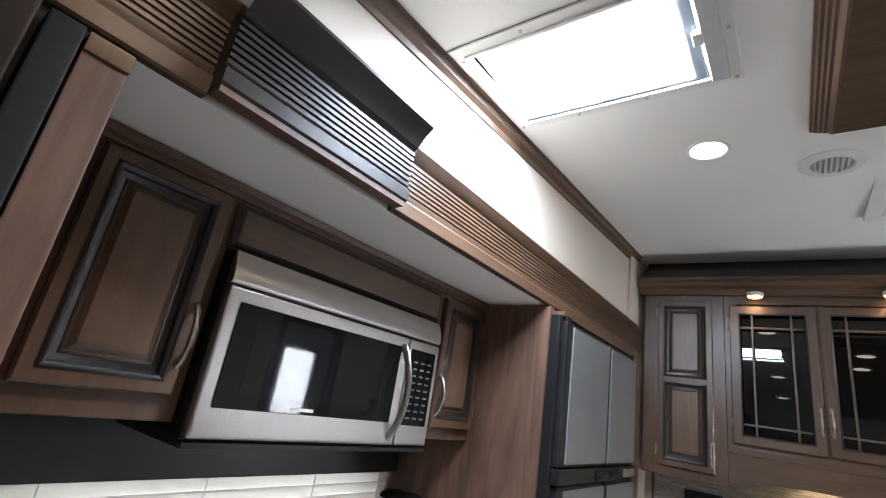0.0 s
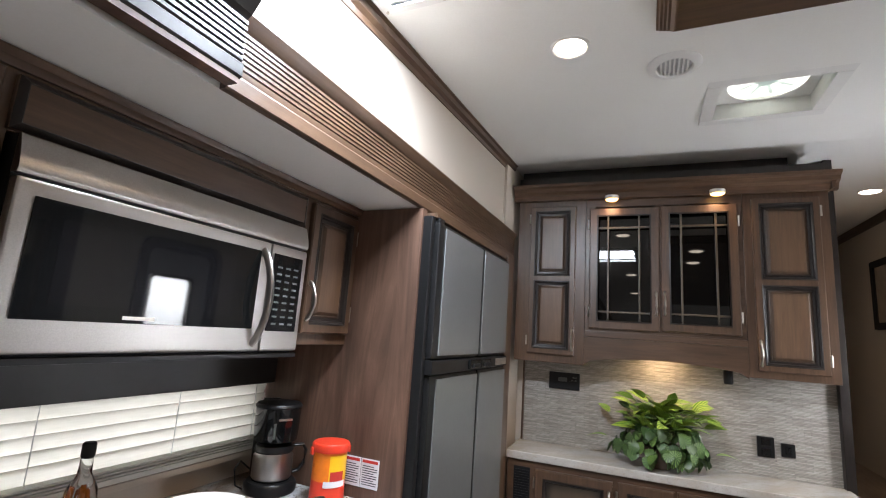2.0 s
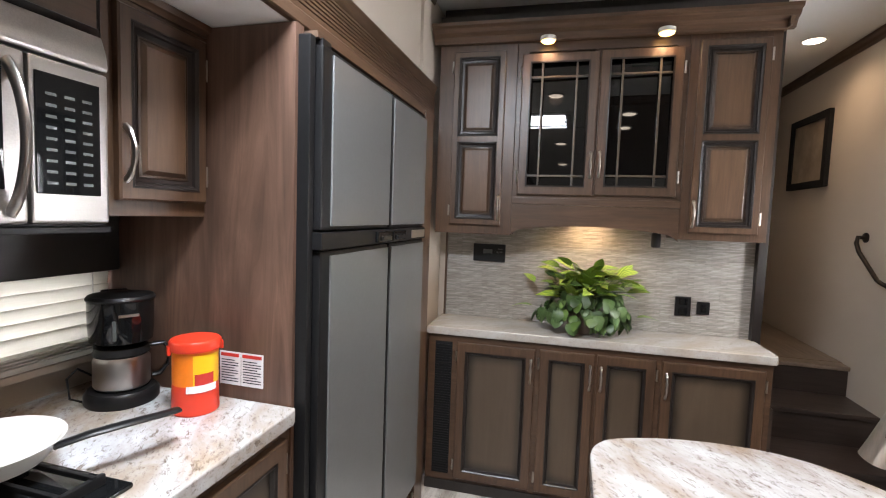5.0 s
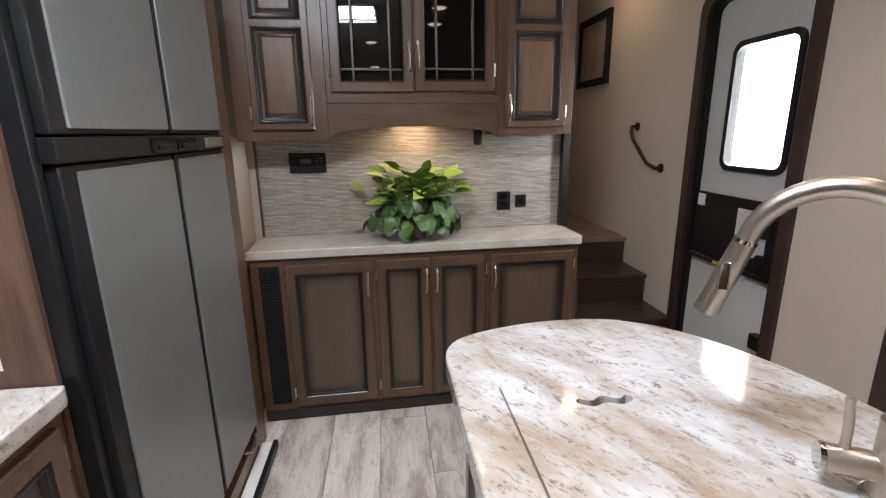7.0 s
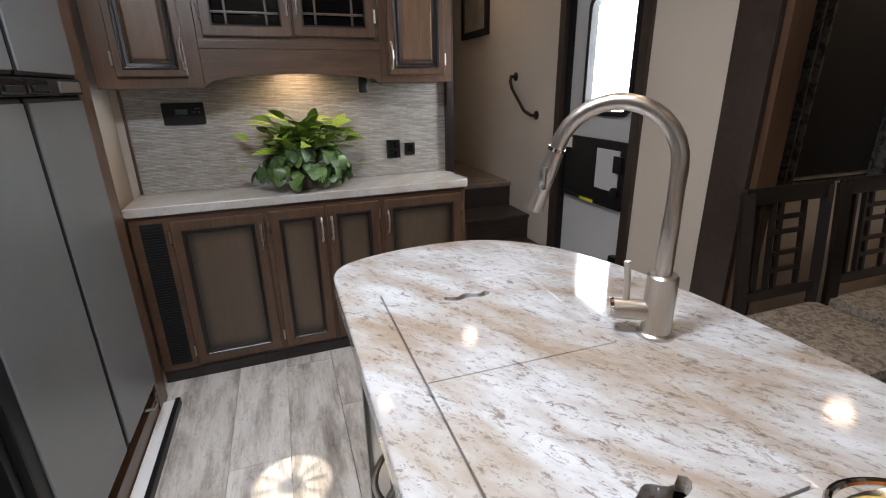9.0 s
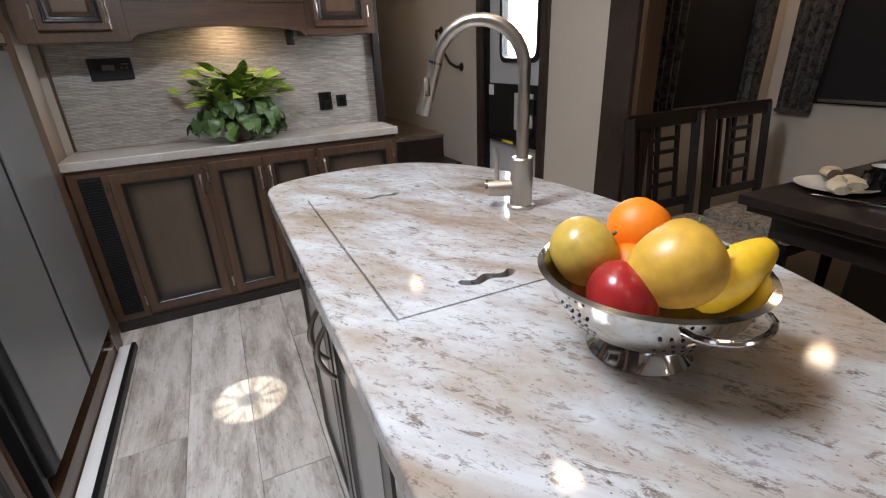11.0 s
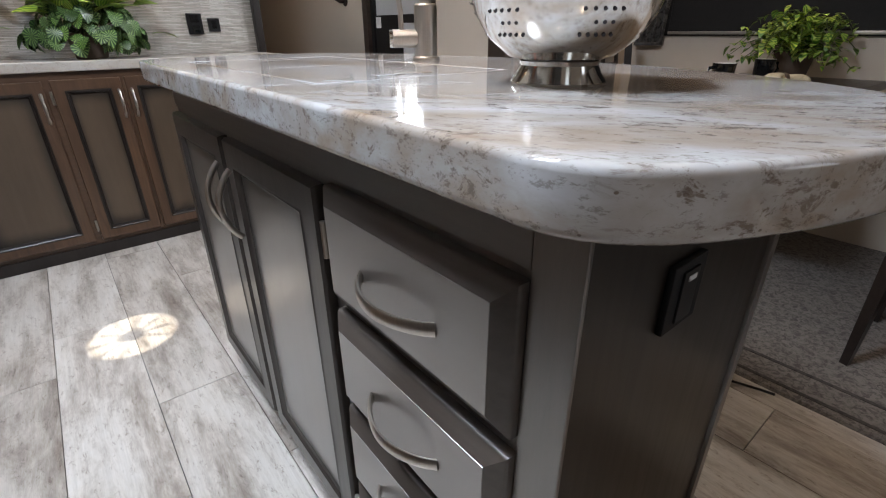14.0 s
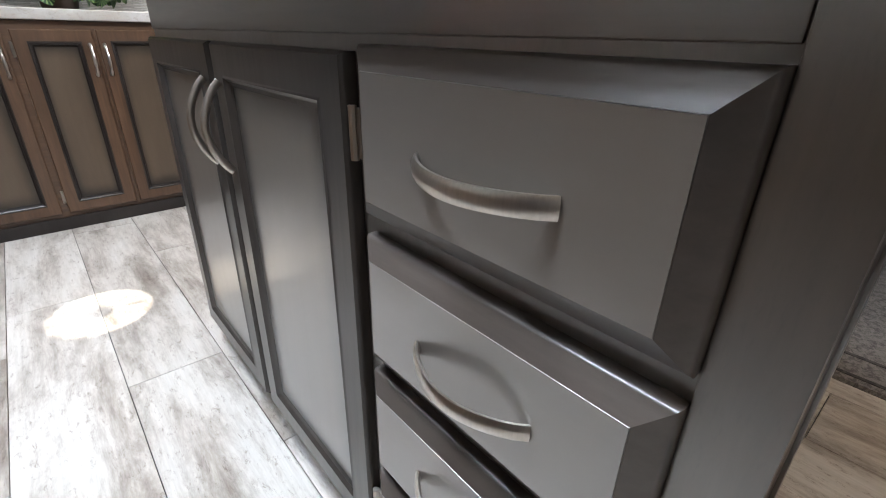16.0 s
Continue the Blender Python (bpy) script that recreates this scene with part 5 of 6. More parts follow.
def text_mesh(body, size, material, parent, m, name="lettering"):
    cu = bpy.data.curves.new("text", "FONT")
    cu.body, cu.size, cu.extrude, cu.align_x = body, size, 0.0004, "CENTER"
    tmp = new("tmp_text", cu)
    me = bpy.data.meshes.new_from_object(tmp.evaluated_get(bpy.context.evaluated_depsgraph_get()))
    bpy.data.objects.remove(tmp)
    me.materials.clear()
    me.materials.append(material)
    ob = new(name, me)
    ob.parent = parent
    ob.matrix_basis = m
    return ob


def coffee_can():
    t = thing("coffee_can", pose(-0.855, 1.560, 0.910, 0, 0, 55), "red and yellow plastic coffee can with a red lid", "coffee can")
    part("can", lathe([(0.052, 0.0), (0.055, 0.004), (0.053, 0.075)], 36, None, (True, False)), M_CANRED, t)
    part("print_band", lathe([(0.053, 0.075), (0.053, 0.150), (0.055, 0.164)], 36, None, (False, True)), M_CANORG, t, "orange printed band")
    n = 14
    sun_print = loft([[(0.0542 * math.sin(a), -0.0542 * math.cos(a), z) for z in (0.076, 0.115, 0.152)] for a in [radians(-18 + 78 * k / n) for k in range(n + 1)]], False, False, False)
    part("yellow_print", sun_print, M_CANYEL, t, "yellow printed panel")
    part("lid", lathe([(0.059, 0.160), (0.060, 0.164), (0.060, 0.180), (0.056, 0.185), (0.04, 0.187)], 36), M_CANRED, t, "red snap lid")
    for s in (-1, 1):
        part("lid_tab", box(s * 0.060 - 0.004, s * 0.060 + 0.004, -0.010, 0.010, 0.150, 0.172, 0.002), M_CANRED, t)
    n = 14
    badge = loft([[(0.0550 * math.sin(a), -0.0550 * math.cos(a), z) for z in (0.066, 0.106)] for a in [radians(-14 + 48 * k / n) for k in range(n + 1)]], False, False, False)
    part("printed_badge", badge, M_INKRED, t, "red printed badge")
    bars = loft([[(0.0558 * math.sin(a), -0.0558 * math.cos(a), z) for z in (0.060, 0.078)] for a in [radians(-34 + 76 * k / n) for k in range(n + 1)]], False, False, False)
    part("white_wordmark_bar", bars, M_PAPER, t, "white wordmark bar")


coffee_can()


def bottle():
    t = thing("decor_bottle", pose(-1.160, 1.00, 0.910), "glass bottle of orange peppers with a dark stopper", "bottle")
    part("glass", lathe([(0.030, 0.0), (0.036, 0.004), (0.038, 0.08), (0.032, 0.13), (0.015, 0.165), (0.013, 0.20), (0.015, 0.205)], 26), M_CLEAR, t).visible_shadow = False
    part("stopper", lathe([(0.013, 0.200), (0.015, 0.206), (0.015, 0.232), (0.012, 0.236)], 18), M_MATTE, t)
    rng = random.Random(3)
    bm = bmesh.new()
    for k in range(14):
        a, r = rng.uniform(0, 6.28), rng.uniform(0, 0.022)
        add_to(bm, sweep([(r * math.cos(a), r * math.sin(a), 0.008 + 0.01 * rng.random()), (r * math.cos(a) * 1.1, r * math.sin(a) * 1.1, 0.06), (r * math.cos(a) * 0.7, r * math.sin(a) * 0.7, 0.115 + 0.02 * rng.random())], 0.008, n=7, taper=lambda u: 1.1 - 0.7 * u))
    part("peppers", bm, M_AMBER, t, "orange dried peppers")


bottle()

# ---------------- island ----------------
IX, IY0, IY1 = 0.17, 0.438, 1.66
OUT = (0.172, 0.757)


def island_outline(n=40):
    """A straight aisle side, two gently bowed ends and a broad oval far side."""
    x0, xr, cy = 0.112, 0.838, 1.06
    near = lambda x: 0.298 + 1.2 * (x - 0.40) ** 2
    far = lambda x: 1.825 - 0.86 * (x - 0.43) ** 2

    def corner(p, q, r):
        return [tuple((1 - u) ** 2 * a + 2 * u * (1 - u) * b + u * u * c for a, b, c in zip(p, q, r)) for u in (0.0, 0.15, 0.3, 0.45, 0.6, 0.75, 0.9, 1.0)]
    pts = corner((x0, near(x0) + 0.05), (x0, near(x0)), (x0 + 0.05, near(x0 + 0.05)))
    pts += [(x0 + 0.05 + (0.40 - x0 - 0.05) * k / 12, near(x0 + 0.05 + (0.40 - x0 - 0.05) * k / 12)) for k in range(1, 12)]
    for k in range(n):
        a = 0.5 * math.pi * k / n
        e = 2.12
        r = (math.sin(a) ** e + math.cos(a) ** e) ** (-1 / e)
        pts.append((0.40 + (xr - 0.40) * r * math.sin(a), cy - (cy - 0.298) * r * math.cos(a)))
    for k in range(n):
        a = 0.5 * math.pi * k / n
        e = 2.4
        r = (math.sin(a) ** e + math.cos(a) ** e) ** (-1 / e)
        pts.append((0.43 + (xr - 0.43) * r * math.cos(a), cy + (1.825 - cy) * r * math.sin(a)))
    xe = x0 + 0.07
    pts += [(0.43 - (0.43 - xe) * k / 12, far(0.43 - (0.43 - xe) * k / 12)) for k in range(0, 12)]
    pts += corner((xe, far(xe)), (x0, far(x0)), (x0, far(x0) - 0.08))
    return pts


COVER = (0.197, 0.542, 0.870, 1.535)
EDGE = prism_z(island_outline(), 0.860, 0.905, [(COVER[0], COVER[2]), (COVER[1], COVER[2]), (COVER[1], COVER[3]), (COVER[0], COVER[3])], 0.007)
solo("island_countertop", EDGE, M_TOP, "oval pale stone-look laminate island countertop", "countertop")


def slot(cx, cy):
    up = [(cx - 0.052 + 0.104 * k / 14, cy + 0.011 + 0.006 * math.cos(4 * math.pi * k / 14) - (0.008 if k in (0, 14) else 0)) for k in range(15)]
    dn = [(cx + 0.052 - 0.104 * k / 14, cy - 0.008 + 0.004 * math.cos(4 * math.pi * k / 14) + (0.006 if k in (0, 14) else 0)) for k in range(15)]
    return list(reversed(up + dn))


for y0, y1, hy in ((0.8715, 1.1965, 0.918), (1.1985, 1.5335, 1.462)):
    solo("sink_cover", prism_z([(COVER[0] + 0.0015, y0), (COVER[1] - 0.0015, y0), (COVER[1] - 0.0015, y1), (COVER[0] + 0.0015, y1)], 0.880, 0.9045, slot(0.372, hy), 0.0012), M_TOP, "stone-look sink cover with a wavy finger slot", "sink cover", "island sink covers")
solo("island_sink", loft([[(COVER[0] + 0.006 + i, COVER[2] + 0.006 + i, z), (COVER[1] - 0.006 - i, COVER[2] + 0.006 + i, z), (COVER[1] - 0.006 - i, COVER[3] - 0.006 - i, z), (COVER[0] + 0.006 + i, COVER[3] - 0.006 - i, z)] for i, z in ((0, 0.8795), (0.004, 0.80), (0.02, 0.72))], False, True), M_STEEL, "steel sink under the island covers", "sink")


def drawer(t, x0, x1, z0, z1):
    """A slab drawer front with a wide bevel, coloured darker for its side shade, and an arched pull."""
    d = part("drawer", rect_loft(x0, x1, z0, z1, [(0.0, 0.0), (0.0, -0.010), (0.003, -0.014), (0.021, -0.024)], cap=False, cap_start=False), M_ISLAND_D, t, "bevelled drawer edge, side shade put into its colour")
    part("front", rect_loft(x0 + 0.0205, x1 - 0.0205, z0 + 0.0205, z1 - 0.0205, [(0.0, -0.022), (0.001, -0.0245)], cap_start=False), M_ISLAND_F, d, "grey-brown satin drawer front")
    cx, cz = (x0 + x1) / 2 + 0.005, (z0 + z1) / 2 - 0.004
    pts = [(cx - 0.070 + 0.14 * k / 16, -0.024 - 0.030 * math.sin(math.pi * k / 16) ** 0.8, cz) for k in range(17)]
    part("handle", sweep(pts, 0.0034, 0.0085, 10, (0, 0, 1)), M_NICKEL, d)


def bow_pull(t, x, z):
    pts = [(x, -0.020 - 0.032 * math.sin(math.pi * k / 16) ** 0.8, z - 0.070 + 0.14 * k / 16) for k in range(17)]
    part("handle", sweep(pts, 0.0062, 0.0030, 8, (1, 0, 0)), M_NICKEL, t)


def island():
    # local x runs from the near end (0) to the far end, local -y faces the aisle
    t = thing("kitchen_island", pose(IX, 0, 0, 0, 0, -90), "dark charcoal-brown wood kitchen island with drawers and doors", "island")
    part("body", box(-IY1, -0.4525, 0.0, 0.49, 0.055, 0.8595, 0.002), M_ISLAND, t)
    part("toe_kick", box(-IY1 + 0.02, -IY0 - 0.02, 0.02, 0.50, 0.0, 0.056), M_WHITE, t, "pale toe kick strip")
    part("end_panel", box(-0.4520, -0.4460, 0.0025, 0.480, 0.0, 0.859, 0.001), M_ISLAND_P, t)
    part("corner_post", box(-0.475, -0.4395, 0.4805, 0.503, 0.0, 0.859, 0.003), M_ISLAND, t)
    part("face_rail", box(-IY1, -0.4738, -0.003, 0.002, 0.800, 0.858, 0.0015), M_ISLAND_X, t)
    part("face_stile", box(-0.4728, -IY0 + 0.0125, -0.004, 0.002, 0.055, 0.855, 0.002), M_ISLAND, t)
    for z0, z1 in ((0.630, 0.792), (0.449, 0.607), (0.272, 0.428), (0.100, 0.254)):
        drawer(t, -0.807, -0.4735, z0, z1)
    for a, b in ((-1.228, -0.830), (-1.650, -1.250)):
        d = part("door", rect_loft(a, b, 0.078, 0.785, [(0.0, 0.0), (0.0, -0.012), (0.004, -0.018), (0.045, -0.018), (0.049, -0.020), (0.054, -0.014), (0.062, -0.010)], cap=False, cap_start=False), M_ISLAND_E, t)
        part("panel", rect_loft(a + 0.06, b - 0.06, 0.138, 0.725, [(-0.002, -0.009), (0.002, -0.0105)], cap_start=False), M_ISLAND_G, d, "grey-brown satin panel")
        bow_pull(d, -1.200 if a > -1.24 else -1.276, 0.66)
    for z in (0.17, 0.71):
        put("hinge", HINGE, t, Matrix.Translation((-0.822, -0.006, z)))
    o = part("outlet", box(-0.4465, -0.4380, OUT[0], OUT[0] + 0.072, OUT[1] - 0.080, OUT[1], 0.003), M_MATTE, t, "black outlet on the island end")
    part("socket_face", box(-0.4385, -0.4355, OUT[0] + 0.019, OUT[0] + 0.053, OUT[1] - 0.070, OUT[1] - 0.010, 0.002), M_BLACK, o)
    part("outlet_button", box(-0.4360, -0.4345, OUT[0] + 0.028, OUT[0] + 0.044, OUT[1] - 0.022, OUT[1] - 0.016), M_PAPER, o, "small white test button")


def faucet():
    t = thing("faucet", pose(0.622, 1.195, 0.905), "tall brushed nickel pull-down faucet on the island", "faucet")
    part("base_ring", lathe([(0.031, 0.0), (0.031, 0.006), (0.028, 0.009)], 28), M_NICKEL, t)
    part("body", lathe([(0.0255, 0.008), (0.0255, 0.112), (0.022, 0.116), (0.016, 0.116)], 28), M_NICKEL, t)
    d = Vector((-0.150, 0.150, 0)).normalized()
    pts = [Vector((0, 0, 0.10)), Vector((0, 0, 0.20)), Vector((0, 0, 0.298))]
    R = 0.098
    for k in range(1, 15):
        a = math.pi * 0.93 * k / 14
        pts.append(Vector((0, 0, 0.298)) + d * (R - R * math.cos(a)) + Vector((0, 0, R * math.sin(a))))
    part("spout", sweep(pts, 0.0135, n=18), M_NICKEL, t)
    end = pts[-1]
    run = (pts[-1] - pts[-2]).normalized()
    part("collar", sweep([end, end + run * 0.006], 0.0155, n=18), M_CHROME, t)
    s = part("spray_head", sweep([end + run * 0.006, end + run * 0.05, end + run * 0.100, end + run * 0.118], 0.0160, n=20, taper=lambda u: 0.92 + 0.18 * u), M_NICKEL, t)
    mid = end + run * 0.055 + Vector((-0.0165, -0.0165, 0)).normalized() * 0.0165
    part("button", moved(box(-0.006, 0.006, -0.003, 0.003, -0.020, 0.020, 0.002), Matrix.Translation(mid) @ Matrix.Rotation(radians(-45), 4, "Z")), M_CHROME, s)
    v = Vector((-0.83, 0.50, 0)).normalized()
    part("valve", sweep([v * 0.02 + Vector((0, 0, 0.046)), v * 0.075 + Vector((0, 0, 0.046))], 0.019, n=22), M_NICKEL, t)
    part("valve_cap", sweep([v * 0.0755 + Vector((0, 0, 0.046)), v * 0.082 + Vector((0, 0, 0.046))], 0.0185, n=22), M_CHROME, t)
    part("lever", sweep([v * 0.055 + Vector((0, 0, 0.060)), v * 0.056 + Vector((0, 0, 0.100)), v * 0.060 + Vector((0, 0, 0.135))], 0.0058, n=12), M_NICKEL, t)


island()
faucet()


def bowl():
    t = thing("colander", pose(0.430, 0.668, 0.905), "polished steel footed colander on the island", "colander")
    prof = [(0.058, 0.0), (0.060, 0.003), (0.053, 0.012), (0.048, 0.022), (0.050, 0.027)]
    part("foot", lathe(prof, 40, None, (True, False)), M_CHROME, t)
    outer = [(0.040, 0.026), (0.064, 0.032), (0.089, 0.052), (0.106, 0.078), (0.115, 0.104), (0.122, 0.106), (0.123, 0.108)]
    inner = [(0.115, 0.109), (0.104, 0.080), (0.086, 0.055), (0.062, 0.036), (0.010, 0.030)]
    b = part("shell", lathe(outer + inner, 48, None, (False, True)), M_CHROME, t)
    hole = mesh_of("hole", lathe([(0.0021, 0.0), (0.0018, 0.0005)], 10), M_INK)
    for az in range(0, 360, 60):
        for r in range(4):
            for q in range(-2, 3):
                if (r + q) % 2 and abs(q) == 2:
                    continue
                a = radians(az + q * 5.5 + (2.7 if r % 2 else 0))
                z, rad = 0.056 + r * 0.012, 0.0925 + r * 0.0074
                n = Vector((math.cos(a), math.sin(a), -0.75)).normalized()
                put("hole", hole, b, Matrix.Translation((rad * math.cos(a), rad * math.sin(a), z)) @ n.to_track_quat("Z", "Y").to_matrix().to_4x4())
    for s in (257, 77):
        a0 = radians(s)
        pts = []
        for k in range(13):
            a = a0 + radians(-22 + 44 * k / 12)
            rr = 0.122 + 0.018 * math.sin(math.pi * k / 12) ** 0.5
            pts.append((rr * math.cos(a), rr * math.sin(a), 0.102 - 0.004 * math.sin(math.pi * k / 12)))
        part("handle", sweep(pts, 0.0035, n=8), M_CHROME, t)


bowl()


def fruit(name, x, y, z, rx, rz, m, label, tilt=0, stem=True, pinch=0.0):
    rx, rz, z = rx * 0.88, rz * 0.88, z - 0.010
    x, y = 0.430 + (x - 0.430) * 0.92, 0.668 + (y - 0.668) * 0.92
    prof = []
    for k in range(15):
        a = math.pi * k / 14
        r = math.sin(a) * (1 + pinch * math.cos(a))
        d = 0.10 * math.exp(-(r / 0.22) ** 2) if pinch < 0.5 else -0.12 * math.exp(-(r / 0.3) ** 2)
        prof.append((max(r * rx, 0.0006), -math.cos(a) * rz * (1 - d)))
    t = thing(name, pose(x, y, z, tilt, tilt * 0.7, 40), label, name, "fruit in the colander")
    part("flesh", lathe(prof, 26), m, t)
    if stem:
        part("stem", sweep([(0, 0, rz * 0.86), (0.002, 0, rz * 1.02), (0.005, 0.001, rz * 1.10)], 0.0022, n=6), M_STEM, t)


fruit("apple", 0.398, 0.748, 1.020, 0.050, 0.046, M_GREENY, "green-yellow apple in the colander", 50)
fruit("orange", 0.492, 0.745, 1.034, 0.045, 0.045, M_ORANGE, "bright orange in the colander", 30, False)
fruit("orange", 0.452, 0.718, 0.996, 0.036, 0.036, M_ORANGE, "small orange lying deep in the colander", 30, False)
fruit("apple", 0.385, 0.664, 0.994, 0.050, 0.042, M_RED, "dark red apple in the colander", 60)
fruit("pear", 0.436, 0.640, 1.030, 0.052, 0.060, M_YELLOW, "large waxy yellow pear in the colander", 58, True, -0.16)
fruit("apple", 0.505, 0.680, 1.026, 0.042, 0.040, M_YELLOW, "yellow apple behind the pear in the colander", 20)
fruit("lemon", 0.512, 0.618, 1.014, 0.033, 0.064, M_LEMON, "ripe yellow lemon in the colander", 42, False, 0.25)

# ---------------- entry door, steps, hallway ----------------
def rounded(y0, y1, z0, z1, r, n=6, bottom=True):
    pts = []
    for cy, cz, a0 in ((y1 - r, z1 - r, 0), (y0 + r, z1 - r, 90), (y0 + r, z0 + r, 180), (y1 - r, z0 + r, 270)):
        if a0 >= 180 and not bottom:
            pts.append((y0 if a0 == 180 else y1, z0))
            continue
        for k in range(n + 1):
            a = radians(a0 + 90 * k / n)
            pts.append((cy + r * math.cos(a), cz + r * math.sin(a)))
    return pts


def ring_plate(outer, inner, x0, x1):
    """A flat frame between two outlines of equally many points, with thickness."""
    n = len(outer)
    bm = bmesh.new()
    rows = [[bm.verts.new((x, y, z)) for y, z in line] for x, line in ((x1, outer), (x0, outer), (x0, inner), (x1, inner))]
    for a, b in zip(rows, rows[1:] + rows[:1]):
        for i in range(n):
            j = (i + 1) % n
            bm.faces.new((a[i], a[j], b[j], b[i]))
    bmesh.ops.recalc_face_normals(bm, faces=bm.faces[:])
    return bm


def entry_door():
    t = thing("entry_door", None, "closed grey entry door with a bright window and black latch panel", "door")
    part("door_frame", ring_plate(rounded(2.40, 3.115, 0.0, 2.03, 0.12, bottom=False), rounded(2.455, 3.06, 0.004, 1.975, 0.085, bottom=False), EX - 0.020, EX + 0.075), M_STEP, t, "dark brown door frame")
    part("door_trim", ring_plate(rounded(2.455, 3.06, 0.004, 1.975, 0.085, bottom=False), rounded(2.485, 3.03, 0.006, 1.945, 0.065, bottom=False), EX + 0.006, EX + 0.07), M_BLACK, t, "black rubber gasket")
    s = part("door_skin", ring_plate(rounded(2.486, 3.029, 0.008, 1.944, 0.062), rounded(2.530, 2.880, 1.190, 1.735, 0.045), EX + 0.03, EX + 0.06), M_GREYDOOR, t, "grey-white door skin")
    w = part("window_frame", ring_plate(rounded(2.512, 2.898, 1.172, 1.753, 0.055), rounded(2.536, 2.874, 1.196, 1.729, 0.042), EX + 0.016, EX + 0.062), M_BLACK, t, "black window frame")
    p = part("pane", box(EX + 0.045, EX + 0.049, 2.532, 2.878, 1.192, 1.733), M_CLEAR, w)
    p.visible_shadow = False
    b = part("latch_panel", box(EX + 0.014, EX + 0.031, 2.49, 3.02, 0.735, 1.055, 0.004), M_BLACK, t, "black latch panel")
    part("light_plate", box(EX + 0.008, EX + 0.0145, 2.54, 2.72, 0.80, 1.01, 0.004), M_GREYDOOR, b, "pale latch plate")
    part("latch", box(EX - 0.004, EX + 0.010, 2.51, 2.57, 0.90, 0.985, 0.004), M_BLACK, b)
    part("deadbolt", lathe([(0.028, 0.0), (0.028, 0.014), (0.020, 0.018)], 20, Matrix.Translation((EX + 0.008, 2.545, 0.80)) @ Matrix.Rotation(radians(-90), 4, "Y")), M_BLACK, b)
    part("ledge", box(EX - 0.006, EX + 0.028, 2.49, 3.02, 0.715, 0.734, 0.003), M_BLACK, t)
    part("tape_strip", box(EX - 0.0085, EX - 0.0062, 2.70, 2.82, 0.716, 0.732), M_YTAPE, t, "yellow label strip")
    part("switch_plate", box(EX + 0.008, EX + 0.0145, 2.955, 3.005, 0.985, 1.045, 0.003), M_WHITE, t, "small white switch plate")
    part("lower_hook", box(EX - 0.010, EX + 0.03, 2.47, 2.53, 0.40, 0.47, 0.008), M_BLACK, t)
    return t


entry_door()


def steps():
    t = thing("stair_flight", None, "dark brown carpetless wood steps up to the hallway", "stairs")
    tops = [(2.86, 0.135), (3.12, 0.308), (3.40, 0.482), (3.69, 0.655)]
    ends = [3.12, 3.40, 3.69, 3.76]
    for (y, z), e in zip(tops, ends):
        part("riser", box(0.955, EX - 0.002, y, y + 0.02, max(0, z - 0.175), z - 0.026, 0.002), M_STEP, t)
        part("tread", box(0.950, EX - 0.001, y - 0.018, e + 0.005, z - 0.026, z, 0.006), M_LANDING if z > 0.6 else M_STEP, t)
    part("stringer", box(0.930, 0.954, 2.92, 3.69, 0.0, 0.62, 0.003), M_STEP, t)


steps()
structure("floor_landing", box(0.93, EX, 3.765, 5.45, 0.55, 0.657), M_LANDING, "tan wood-look landing floor at the top of the steps", "floor")


def picture():
    t = thing("framed_picture", None, "dark framed faded sepia print on the hallway wall", "picture")
    y0, y1, z0, z1 = 4.10, 4.62, 1.695, 2.185
    part("frame", ring_plate([(y0, z0), (y1, z0), (y1, z1), (y0, z1)], [(y0 + 0.045, z0 + 0.045), (y1 - 0.045, z0 + 0.045), (y1 - 0.045, z1 - 0.045), (y0 + 0.045, z1 - 0.045)], EX - 0.028, EX - 0.001), M_MATTE, t, "black frame")
    part("print", box(EX - 0.014, EX - 0.003, y0 + 0.044, y1 - 0.044, z0 + 0.044, z1 - 0.044), M_PICTURE, t)


picture()


def grab_rail():
    t = thing("grab_rail", None, "dark bronze slanted grab rail on the hallway wall", "grab rail")
    a, b = Vector((EX, 3.655, 1.385)), Vector((EX, 3.355, 1.145))
    u = (b - a).normalized()
    off = Vector((-0.055, 0, 0))
    pts = [a, a + off * 0.7, a + off + u * 0.03 + Vector((0, 0, -0.012)), a + off + u * 0.07 + Vector((0, 0, -0.035)), b + off - u * 0.09 + Vector((0, 0, -0.028)), b + off - u * 0.05 + Vector((0, 0, -0.012)), b + off * 0.7, b]
    part("bar", sweep(pts, 0.011, n=14), M_BRONZE, t)
    for p in (a, b):
        part("flange", lathe([(0.028, 0.0), (0.028, 0.006), (0.016, 0.014)], 22, Matrix.Translation(p) @ Matrix.Rotation(radians(-90), 4, "Y")), M_BRONZE, t)


grab_rail()
structure("door_hall", box(0.98, 1.56, 5.42, 5.449, 0.658, 2.42, 0.003), M_GLAZE, "dark wood door at the end of the hallway", "door")

# ---------------- dining slide-out ----------------
structure("floor_dining", box(1.335, 2.77, -1.1, 1.975, -0.004, 0.012), M_RUG, "grey woven carpet of the dining slide-out", "floor")
for x in (1.36, 1.47):
    structure("trim_carpet_band", box(x, x + 0.012, -1.1, 1.78, 0.0115, 0.0145), M_RUG_LINE, "dark woven band near the carpet edge", "trim")


